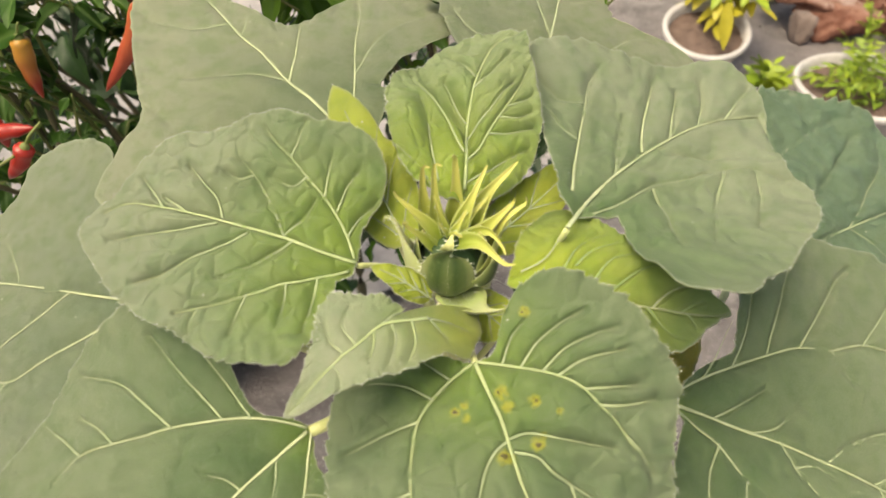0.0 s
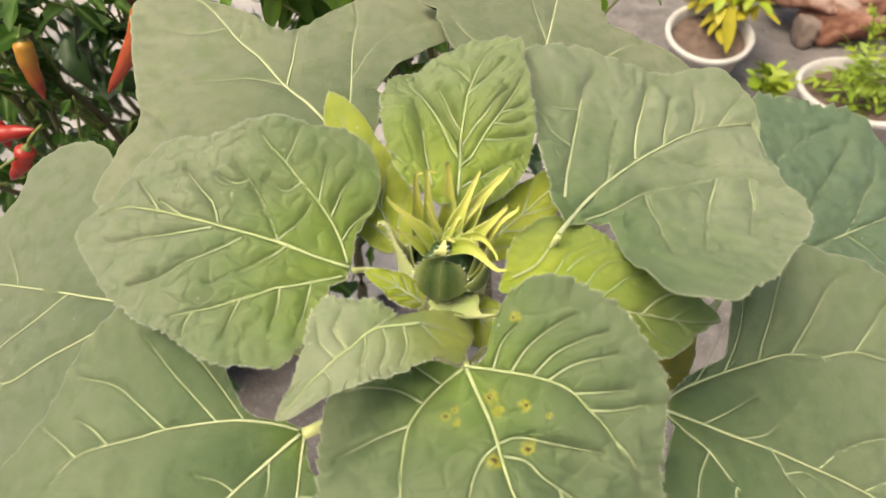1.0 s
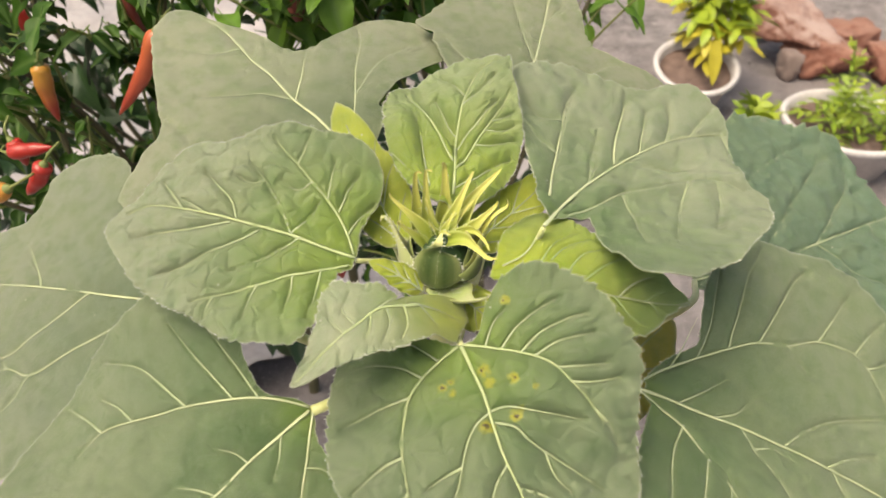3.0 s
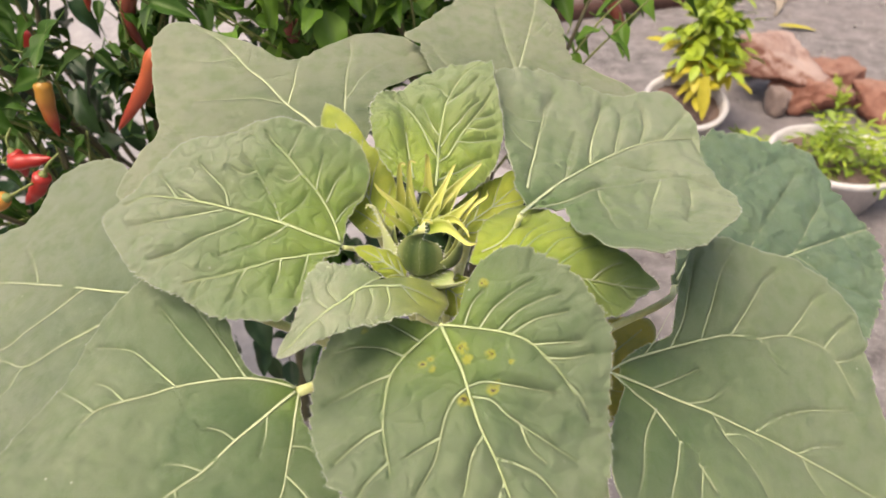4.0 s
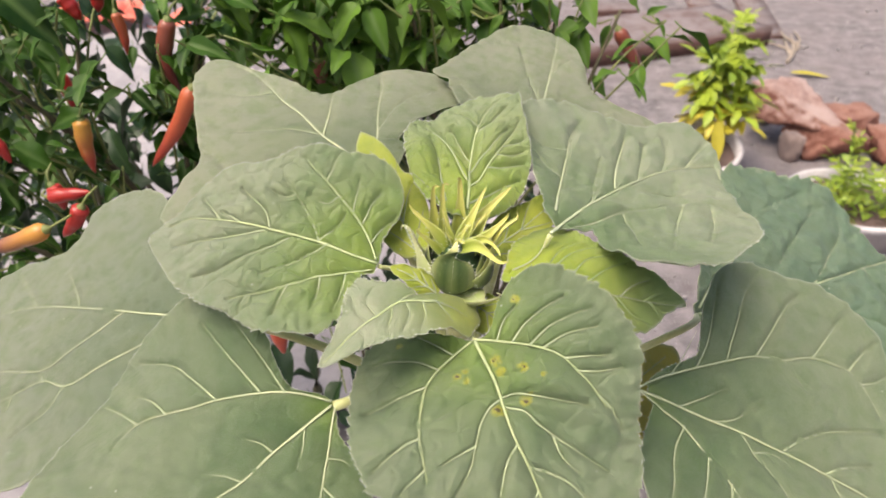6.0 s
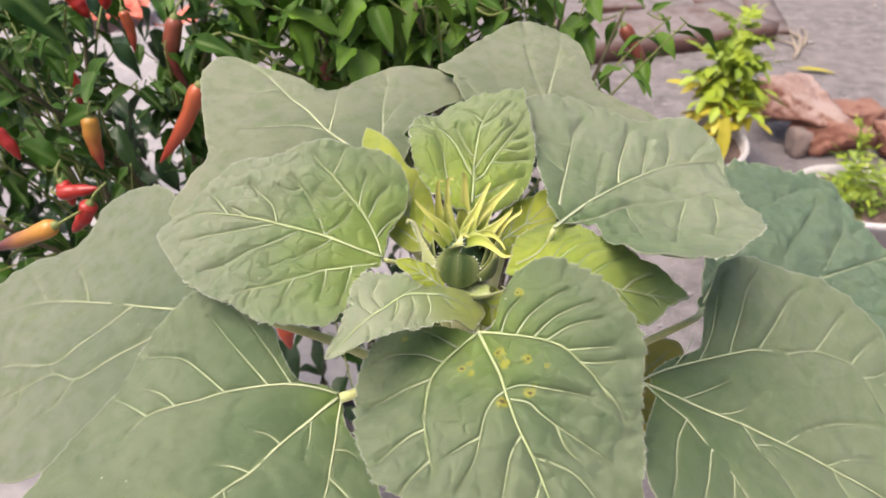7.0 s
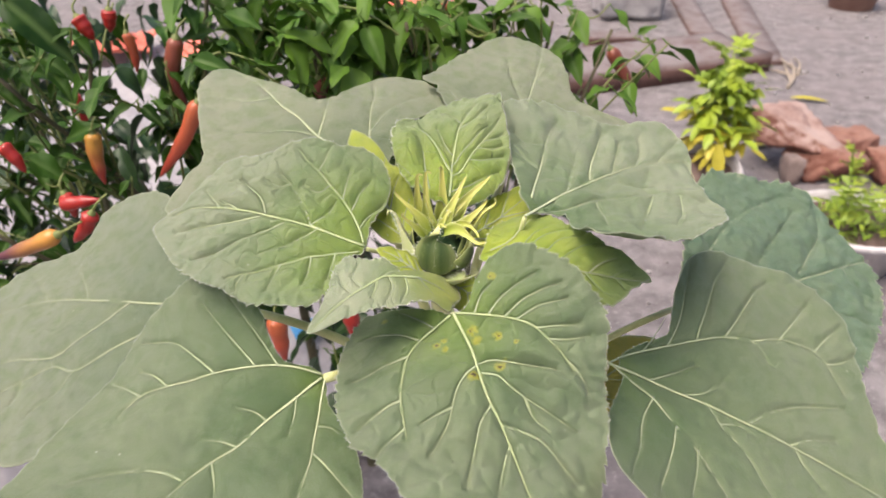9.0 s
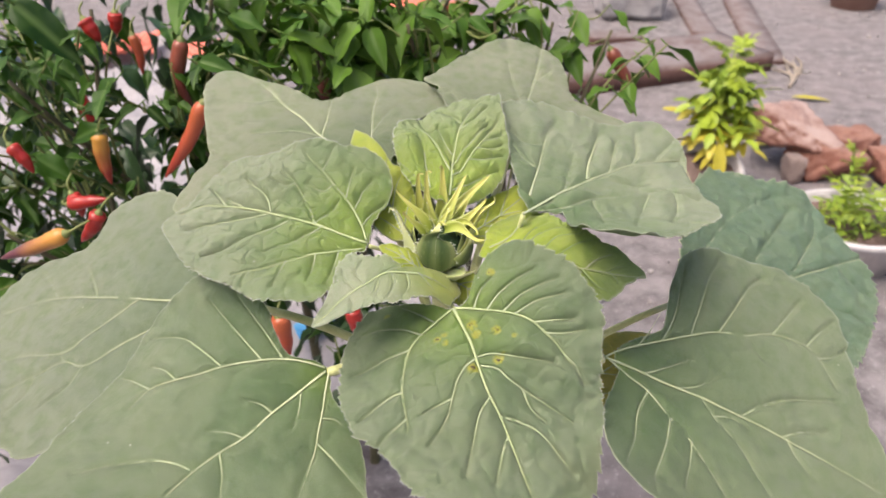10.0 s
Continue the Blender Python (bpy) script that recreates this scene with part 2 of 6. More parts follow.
def lattice(x, y, seed):
    """Smooth random waves between -1 and 1, one swell to each unit, for arrays of places."""
    table = np.random.default_rng(seed + 1000).uniform(-1, 1, (64, 64))
    i, j = np.floor(x).astype(int), np.floor(y).astype(int)
    u, v = x - i, y - j
    u, v = u * u * (3 - 2 * u), v * v * (3 - 2 * v)
    at = lambda p, q: table[p % 64, q % 64]
    return (at(i, j) * (1 - u) + at(i + 1, j) * u) * (1 - v) + (at(i, j + 1) * (1 - u) + at(i + 1, j + 1) * u) * v


def cells(x, y, seed):
    """How far places lie from the borders of irregular cells, one cell to each unit."""
    table = np.random.default_rng(seed + 2000).uniform(0.1, 0.9, (64, 64, 2))
    i, j = np.floor(x).astype(int), np.floor(y).astype(int)
    first, second = np.full(x.shape, 9.0), np.full(x.shape, 9.0)
    for p in (-1, 0, 1):
        for q in (-1, 0, 1):
            c = table[(i + p) % 64, (j + q) % 64]
            d = np.hypot(i + p + c[..., 0] - x, j + q + c[..., 1] - y)
            second = np.minimum(second, np.maximum(first, d))
            first = np.minimum(first, d)
    return second - first


def leaf(parent, middle, along, normal, size, bend, radii, veins, mat, vein_mat, label="", seed=1, young=(0.0, 0.0),
         pucker=0.8, teeth=0.012, rings=64, spokes=360, thick=0.0005, rib=1.0, stalk=None, stalk_r=0.0028, spots=(), quilt=4.0, groove=0.3, teeth_count=62, fuzz=0, hinge=None, blister=0.0, cell=7.0, fine=None, groove_w=1.2, swells=(), teeth_at=(-180, 180)):
    """A sunflower leaf: an outline by its radii round the middle of the blade (mm), a blade bent by a polynomial,
    puckered between its veins, with a toothed rim; veins as low ribs; a leaf stalk.
    along, normal: the blade's directions; size, bend: the polynomial's unit and terms (mm);
    swells: humps and hollows of the blade, as place, half-sizes, turn in degrees and height (mm)."""
    rng = np.random.default_rng(seed)
    u = Vector(along).normalized()
    w = Vector(normal).normalized()
    v = w.cross(u).normalized()
    w = u.cross(v)
    frame_m = Matrix(((u.x, v.x, w.x, middle[0]), (u.y, v.y, w.y, middle[1]), (u.z, v.z, w.z, middle[2]), (0, 0, 0, 1)))
    lines = [smooth_line(line, 18) * 0.001 for line in veins]
    segs_a = np.concatenate([l[:-1] for l in lines])
    segs_b = np.concatenate([l[1:] for l in lines])
    weight = np.concatenate([np.full(len(l) - 1, 1.0 if n < 3 else 0.7) * np.linspace(1, 0.6, len(l) - 1) for n, l in enumerate(lines)])
    root = lines[0][0]
    s = size * 0.001
    bend_m = np.array(bend) * 0.001

    def to_vein(x, y):
        p = np.stack([x, y], -1)
        best = np.full(x.shape, 1.0)
        for A, B, W in zip(segs_a, segs_b, weight):
            ab = B - A
            t = np.clip(((p - A) @ ab) / (ab @ ab + 1e-12), 0, 1)
            best = np.minimum(best, np.hypot(p[..., 0] - A[0] - t * ab[0], p[..., 1] - A[1] - t * ab[1]) / W)
        return best

    def height(x, y, best):
        a, b = x / s, y / s
        terms = [np.ones_like(a), a, b, a * a, a * b, b * b, a ** 3, a * a * b, a * b * b, b ** 3][:len(bend_m)]
        z = sum(c * t for c, t in zip(bend_m, terms))
        if hinge is not None:  # a fold: place (mm), direction across it, slope
            d = (x - hinge[0] * 0.001) * hinge[2] + (y - hinge[1] * 0.001) * hinge[3]
            z = z + hinge[4] * 0.5 * (d + np.sqrt(d * d + 0.003 ** 2))
        X, Y = x * 1000, y * 1000
        for cx, cy, rx, ry, turn, h in swells:
            c, d = math.cos(radians(turn)), math.sin(radians(turn))
            z = z + h * 0.001 * np.exp(-(((X - cx) * c + (Y - cy) * d) / rx) ** 2 - ((-(X - cx) * d + (Y - cy) * c) / ry) ** 2)
        uneven = 0.75 + 0.5 * lattice(X / 16, Y / 16, seed + 3)
        z = z + pucker * 0.001 * uneven * (1 - np.exp(-(best / (quilt * 0.001)) ** 2)) - pucker * 0.0006 - groove * 0.001 * np.exp(-(best / (groove_w * 0.001)) ** 2)
        z = z + pucker * 0.0007 * lattice(X / 11, Y / 11, seed) + pucker * 0.0003 * lattice(X / 4.3, Y / 4.3, seed + 1)
        if blister:  # bulges between the smallest veins
            wx, wy = X + 2.2 * lattice(X / 5, Y / 5, seed + 5), Y + 2.2 * lattice(X / 5, Y / 5, seed + 6)
            bulge = np.minimum(1, cells(wx / cell, wy / cell, seed) / 0.42)
            fine_bulge = np.minimum(1, cells(wx / cell * 2.6, wy / cell * 2.6, seed + 9) / 0.42)
            z = z + blister * 0.001 * (0.45 * np.sin(bulge * math.pi / 2) + 0.07 * np.sin(fine_bulge * math.pi / 2)) * np.clip(best / 0.002, 0, 1)
        return z

    ang = np.linspace(-math.pi, math.pi, spokes, endpoint=False)
    calm = around(radii, ang) * 0.001
    tooth = 1 - ((ang + math.pi) / (2 * math.pi) * teeth_count + 0.35 * np.sin(ang * 5 + seed)) % 1.0
    teeth = teeth * np.where((ang > radians(teeth_at[0])) & (ang < radians(teeth_at[1])), 1.0, 0.2)
    rim = calm * (1 + teeth * (tooth - 0.5) * (1 + 0.5 * np.sin(ang * 11 + seed)) + 0.0025 * rng.standard_normal(spokes))
    rho = np.linspace(0, 1, rings + 1)[1:] ** 0.85
    fade = np.clip((rho - 0.8) / 0.2, 0, 1)[:, None]
    rr = rho[:, None] * (calm * (1 - fade) + rim * fade)
    X, Y = rr * np.cos(ang), rr * np.sin(ang)
    best = to_vein(X, Y)
    Z = height(X, Y, best)
    Z += fade * 0.0008 * np.sin(ang * 7 + seed)
    Z += fade * 0.00030 * (np.sin(ang * 53 + 2 * np.sin(ang * 9 + seed)) + np.sin(ang * 31 + seed))
    zero = np.zeros(1)
    top = np.concatenate([[[0, 0, height(zero, zero, to_vein(zero, zero))[0]]], np.stack([X, Y, Z], -1).reshape(-1, 3)])
    n1 = len(top)
    keep = list(range(rings - 1, 0, -6))[::-1]  # the underside is coarser
    under = np.concatenate([[0]] + [1 + r * spokes + np.arange(spokes) for r in keep])
    low = top[under].copy()
    low[:, 2] -= thick
    k = np.arange(spokes)
    k2 = (k + 1) % spokes
    faces = np.column_stack([np.zeros(spokes, int), 1 + k, 1 + k2]).tolist() + np.column_stack([np.full(spokes, n1), n1 + 1 + k2, n1 + 1 + k]).tolist()
    for i in range(rings - 1):
        faces += np.column_stack([1 + i * spokes + k, 1 + (i + 1) * spokes + k, 1 + (i + 1) * spokes + k2, 1 + i * spokes + k2]).tolist()
    for i in range(len(keep) - 1):
        faces += np.column_stack([n1 + 1 + i * spokes + k, n1 + 1 + i * spokes + k2, n1 + 1 + (i + 1) * spokes + k2, n1 + 1 + (i + 1) * spokes + k]).tolist()
    a, b = 1 + (rings - 1) * spokes, n1 + 1 + (len(keep) - 1) * spokes
    faces += np.column_stack([a + k, b + k, b + k2, a + k2]).tolist()
    me = from_arrays("leaf", np.concatenate([top, low]), faces)

    def pigment(name, values):
        at = me.attributes.new(name, 'FLOAT', 'POINT')
        at.data.foreach_set("value", np.concatenate([values, values[under]]).astype(np.float32))

    reach = np.linalg.norm(top[:, :2] - root, axis=1)
    ripe = reach if len(young) < 3 else np.hypot(top[:, 0] - young[2] * 0.001, top[:, 1] - young[3] * 0.001)
    pigment("young", np.clip(young[0] * np.exp(-(ripe / max(young[1], 1e-4)) ** 2), 0, 1) if young[1] else np.full(n1, young[0]))
    # distance from the root, steers the sheen coloured into the outer blade
    pigment("far", np.clip(reach / reach.max() * 1.15, 0, 1))
    edge = np.zeros(n1)
    edge[-spokes:] = 1.0
    edge[-2 * spokes:-spokes] = 0.25
    pigment("rim", edge)
    pigment("rib", np.concatenate([[0], np.exp(-(best / 0.0011) ** 2).ravel()]))
    sick = np.zeros(n1)
    for sx, sy, sr in spots:
        sick = np.maximum(sick, np.exp(-((top[:, 0] * 1000 - sx) ** 2 + (top[:, 1] * 1000 - sy) ** 2) / sr ** 2))
    pigment("sick", sick)
    ob = part("leaf", me, mat, parent, label, frame_m)
    if fuzz:
        k = rng.integers(0, spokes, fuzz)
        p = top[n1 - spokes + k]
        d = np.column_stack([np.cos(ang[k]), np.sin(ang[k]), rng.uniform(-0.6, 0.8, fuzz)]) + rng.normal(0, 0.35, (fuzz, 3))
        d *= (rng.uniform(0.0004, 0.0011, fuzz) / np.linalg.norm(d, axis=1))[:, None]
        w2 = np.column_stack([-np.sin(ang[k]), np.cos(ang[k]), np.zeros(fuzz)]) * 0.00006
        hv = np.stack([p - w2, p + w2, p + (0, 0, 0.0001), p + d], 1).reshape(-1, 3)
        hf = [f for i in range(fuzz) for f in ((4 * i, 4 * i + 1, 4 * i + 3), (4 * i + 1, 4 * i + 2, 4 * i + 3), (4 * i + 2, 4 * i, 4 * i + 3))]
        part("hair", from_arrays("hair", hv, hf, False), HAIR, ob, "fine pale hairs on the leaf margin")["kind"] = "stuff"
    for n, l in enumerate(lines):
        l = smooth_line(l, 40)
        z = height(l[:, 0], l[:, 1], np.full(40, 0.0007))
        z = np.convolve(np.pad(z, 2, mode="edge"), np.ones(5) / 5, "valid") + (0.00034 if n < 3 else 0.00022)
        r = (0.00074 * rib if n == 0 else 0.00056 * rib if n < 3 else 0.00035) * np.linspace(1.0, 0.28 if n < 3 else 0.15, len(l)) * (1 + 0.08 * np.sin(np.arange(len(l)) * 0.9 + n) + rng.normal(0, 0.05, len(l)))
        part("midrib" if n == 0 else "side_vein", tube("vein", np.column_stack([l, z]), r, 8, 0.34 if n < 3 else 0.45), vein_mat if n < 3 else (fine or VEIN_FINE), ob)
    if stalk is not None:
        inv = frame_m.inverted()
        start = Vector((*root, height(root[None, 0], root[None, 1], zero)[0] - 0.001))
        ends = [inv @ Vector(p) for p in stalk]
        line = smooth_line([start, *ends], 24)
        part("leaf_stalk", tube("leaf_stalk", line, np.linspace(stalk_r * 0.75, stalk_r, 24), 10), STALK, ob, "hairy pale green leaf stalk")
    return ob


def ovate(length, width, sharp=1.0, heart=0.0):
    """72 radii (mm) round the middle of a plain pointed leaf."""
    out = []
    for i in range(72):
        a = 2 * math.pi * i / 72 - math.pi
        c, s2 = math.cos(a), math.sin(a)
        r = 1 / math.sqrt((c / (length * 0.5)) ** 2 + (s2 / (width * 0.5)) ** 2)
        r *= 1 + 0.12 * sharp * math.exp(-(a / 0.35) ** 2) + 0.10 * sharp * math.exp(-(a / 0.12) ** 2) - 0.10 * sharp * (math.exp(-((abs(a) - 0.6) / 0.3) ** 2))
        r *= 1 - heart * math.exp(-((abs(a) - math.pi) / 0.3) ** 2)
        out.append(r)
    return out


def pinnate(length, width, pairs=3):
    """A midrib and pairs of side veins for ovate() leaves (mm)."""
    l, w = length * 0.5, width * 0.5
    veins = [((-l, 0), (-l * 0.3, 0.3), (l * 0.4, 0), (l * 0.98, 0))]
    for k in range(pairs):
        x = -0.8 * l + 1.35 * l * k / pairs
        for sgn in (1, -1):
            veins.append(((x, 0), (x + 0.30 * l, sgn * w * 0.42), (x + 0.5 * l, sgn * w * 0.82 * math.sqrt(max(0.1, 1 - ((x + 0.5 * l) / l) ** 2)))))
    return veins

# ---- ground ----
def ground_material():
    m, nt, b = material("dusty_concrete")
    tc = nt.nodes.new("ShaderNodeTexCoord").outputs["Object"]
    big, mid, fine = speckle(nt, 1.6, 5, 0.6, tc), speckle(nt, 14, 6, 0.65, tc), speckle(nt, 105, 5, 0.75, tc)
    col = ramp(nt, mid, [(0.34, (0.090, 0.078, 0.080)), (0.47, (0.160, 0.143, 0.148)), (0.62, (0.245, 0.222, 0.226))])
    col = mixed(nt, ramp(nt, big, [(0.40, (0, 0, 0)), (0.65, (0.7, 0.7, 0.7))]), col, (0.215, 0.182, 0.186))
    col = mixed(nt, ramp(nt, fine, [(0.56, (0, 0, 0)), (0.70, (0.8, 0.8, 0.8))]), col, (0.46, 0.43, 0.42))
    col = mixed(nt, ramp(nt, fine, [(0.26, (0.55, 0.55, 0.55)), (0.38, (0, 0, 0))]), col, (0.08, 0.065, 0.06))
    nt.links.new(col, b.inputs["Base Color"])
    b.inputs["Roughness"].default_value = 0.92
    bumped(nt, b, mixed(nt, 0.6, mid, fine), 0.9, 0.010)
    return m


GROUND = ground_material()
near = 40
g = bmesh.new()
bmesh.ops.create_grid(g, x_segments=near, y_segments=near, size=4)
bmesh.ops.translate(g, vec=(0, 2.5, 0), verts=g.verts)
rim_edges = [e for e in g.edges if e.is_boundary]
out = bmesh.ops.extrude_edge_only(g, edges=rim_edges)
for vert in out["geom"]:
    if isinstance(vert, bmesh.types.BMVert):
        vert.co.x *= 120
        vert.co.y = (vert.co.y - 2.5) * 120 + 2.5
for vert in g.verts:
    if abs(vert.co.x) < 3.9 and abs(vert.co.y - 2.5) < 3.9:
        vert.co.z = 0.006 * noise.noise(vert.co * 2.3)
for face in g.faces:
    face.smooth = True
tagged(part("ground", g, GROUND), "grey dusty rough concrete ground with crumbs of rubble", "ground", kind="structure")


def lump(size, seed, rough=0.012, cuts=5, bevel=0.05):
    """A worn block: a box with broken corners and uneven faces; rough in metres."""
    b = bmesh.new()
    bmesh.ops.create_cube(b, size=1)
    bmesh.ops.scale(b, vec=size, verts=b.verts)
    bmesh.ops.bevel(b, geom=list(b.edges), offset=bevel * min(size), segments=2, affect='EDGES')
    if cuts:
        longest = max(size)
        for _ in range(4):
            long_edges = [e for e in b.edges if e.calc_length() > longest / (3 * cuts)]
            if long_edges:
                bmesh.ops.subdivide_edges(b, edges=long_edges, cuts=1, use_grid_fill=True)
    for vert in b.verts:
        p = vert.co + Vector((seed * 3.1, seed * 1.7, seed))
        vert.co += vert.co.normalized() * rough * (noise.noise(p * 9) + 0.6 * noise.noise(p * 24) + 0.3 * noise.noise(p * 70))
    for face in b.faces:
        face.smooth = True
    return b


def chunk(size, seed, facets=13, rough=0.011):
    """A broken lump of brick: flat fracture faces, then small unevenness."""
    r = random.Random(seed)
    b = bmesh.new()
    for _ in range(facets):
        v = Vector((r.gauss(0, 1), r.gauss(0, 1), r.gauss(0, 1))).normalized()
        v = Vector([math.copysign(abs(c) ** 0.55, c) for c in v])
        b.verts.new((v.x * size[0] * 0.5, v.y * size[1] * 0.5, v.z * size[2] * 0.5))
    bmesh.ops.convex_hull(b, input=list(b.verts))
    for v in [v for v in b.verts if not v.link_faces]:
        b.verts.remove(v)
    bmesh.ops.triangulate(b, faces=list(b.faces))
    for k in range(4):
        bmesh.ops.subdivide_edges(b, edges=[e for e in b.edges if e.calc_length() > 0.014], cuts=1)
        bmesh.ops.triangulate(b, faces=list(b.faces))
        if k == 1:
            bmesh.ops.smooth_vert(b, verts=list(b.verts), factor=0.25, use_axis_x=True, use_axis_y=True, use_axis_z=True)
    for vert in b.verts:
        p = vert.co + Vector((seed * 3.1, seed * 1.7, seed))
        vert.co += vert.co.normalized() * rough * (1.1 * noise.noise(p * 14) + noise.noise(p * 40) + 0.7 * noise.noise(p * 95))
    for face in b.faces:
        face.smooth = True
    return b


STONE = plain("rubble_grey", (0.22, 0.20, 0.20), (0.42, 0.39, 0.38), 40, 0.9, 0.5, 0.004)
crumbs = [np.array([v.co for v in lump((1, 1, 0.7), k, 0.2, 0, 0.2).verts]) for k in range(3)]
shape = lump((1, 1, 0.7), 0, 0.2, 0, 0.2)
shape_faces = [[v.index for v in f.verts] for f in shape.faces]
shape.free()
rng = np.random.default_rng(5)
cv, cf = [], []
for _ in range(700):
    x, y = rng.uniform(-0.3, 2.6), rng.uniform(1.0, 4.8)
    s = rng.choice((0.005, 0.008, 0.012, 0.02), p=(0.45, 0.33, 0.17, 0.05))
    a = rng.uniform(0, 6.3)
    c = crumbs[int(rng.integers(0, 3))] * s
    k = len(cv)
    cv += [(x + p[0] * math.cos(a) - p[1] * math.sin(a), y + p[0] * math.sin(a) + p[1] * math.cos(a), 0.003 + s * 0.2 + p[2]) for p in c]
    cf += [tuple(k + i for i in f) for f in shape_faces]
tagged(part("rubble", from_arrays("rubble", cv, cf), STONE), "small grey crumbs of rubble on the ground", "rubble", kind="stuff")

# ---- the sunflower ----
plant = empty("sunflower_plant")
tagged(plant, "young sunflower plant with a closed bud and broad downy leaves", "plant")
stem_line = smooth_line([(0.03, 0.06, -0.02), (0.028, 0.05, 0.25), (0.012, 0.022, 0.55), (0.002, -0.004, 0.76), (0.0, -0.012, 0.884)], 60)
part("stem", tube("stem", stem_line, np.linspace(0.0085, 0.0050, 60), 14), STALK, plant, "upright hairy green stem")

leaf(plant, (-0.0722, -0.0222, 0.9029), (-0.993, 0.083, -0.087), (-0.114, -0.411, 0.905), 54.1,
    (1.3, 5.4, -3.2, -11.6, -2.0, 4.3, 0.6, 11.7, -17.7, 0.7),
    (41, 41, 42, 46, 50, 54, 56, 57, 56, 53, 49, 47, 46, 45, 43, 42, 41, 40, 40, 40, 43, 46, 49, 51, 53, 53, 54, 55, 58, 61, 59, 55, 51, 48, 46, 44, 42, 40, 39, 38, 37, 36, 36, 37, 38, 40, 42, 44, 46, 47, 50, 52, 49, 47, 45, 43, 41, 40, 41, 41),
    ((((-41.0, 4.2), (-28.7, 2.3), (-17.2, -0.5), (2.8, -4.1), (20.4, -7.4), (35.3, -10.6), (45.9, -11.6), (53.4, -8.8)),
        ((-40.2, 2.8), (-36.9, -4.2), (-32.8, -10.7), (-27.4, -17.2), (-21.6, -22.6), (-15.5, -28.7), (-9.4, -33.8), (-5.3, -38.4)),
        ((-39.3, 7.4), (-33.1, 10.9), (-26.6, 13.7), (-19.9, 15.8), (-11.2, 19.9), (4.9, 26.0), (12.2, 28.3)),
        ((-17.3, -1.1), (-13.9, -7.7), (-9.2, -14.5), (-3.8, -21.5), (1.4, -26.5)),
        ((3.6, -4.9), (6.9, -11.8), (12.2, -16.6), (21.8, -25.3)),
        ((-5.9, -0.6), (0.8, 3.6), (10.0, 8.8), (19.1, 14.7), (30.7, 18.4)),
        ((5.3, -3.3), (15.7, -1.4), (26.5, 0.7), (44.1, 2.9))) + (((-21.4, -0.1), (-14.9, 5.7), (-6.3, 11.3), (2.6, 16.1)),
        ((-28.0, -16.8), (-28.3, -24.2), (-28.8, -31.4)),
        ((-32.3, -12.7), (-34.2, -20.1), (-37.8, -29.1)),
        ((-36.8, -4.8), (-39.2, -11.3), (-44.3, -19.4)),
        ((-15.5, -28.7), (-17.5, -36.2), (-18.9, -41.1)),
        ((-17.3, -1.1), (-21.8, -7.8), (-25.2, -15.5)),
        ((-21.6, -22.6), (-16.6, -19.5), (-10.3, -21.5)),
        ((-21.8, 15.5), (-22.2, 21.8), (-22.2, 29.0)),
        ((-31.0, 12.1), (-31.4, 22.1), (-30.6, 30.9)),
        ((-10.0, 20.0), (-8.6, 27.7), (-8.0, 33.7)),
        ((4.9, 26.0), (6.0, 30.9), (6.1, 34.5)),
        ((26.6, -8.3), (34.4, -16.1), (40.5, -21.7)),
        ((-3.8, -21.5), (1.2, -19.7), (5.9, -21.8)),
        ((17.3, -7.0), (28.4, -13.2)))), LEAF, VEIN_SOFT, "broad downy grey-green leaf", 1, (0.8, 0.036), rib=0.78, teeth_at=(15, 165), swells=((-4.4, -12.5, 7, 5, 40, -2.0), (23, -19.9, 6, 4, 40, -1.8), (8.2, -19.6, 7, 5, 40, 1.4), (-18.2, -20.4, 10, 6, 50, -1.5), (20.3, 10.9, 14, 4, 15, 1.3), (6.9, 19.5, 14, 4, 15, 1.2)), pucker=1.7, rings=112, spokes=560, fuzz=1200, teeth=0.024, groove=0.9, groove_w=1.0, blister=1.5, cell=8.0,
     stalk=[(-0.022, -0.017, 0.886), (-0.004, -0.012, 0.868)], stalk_r=0.0013)
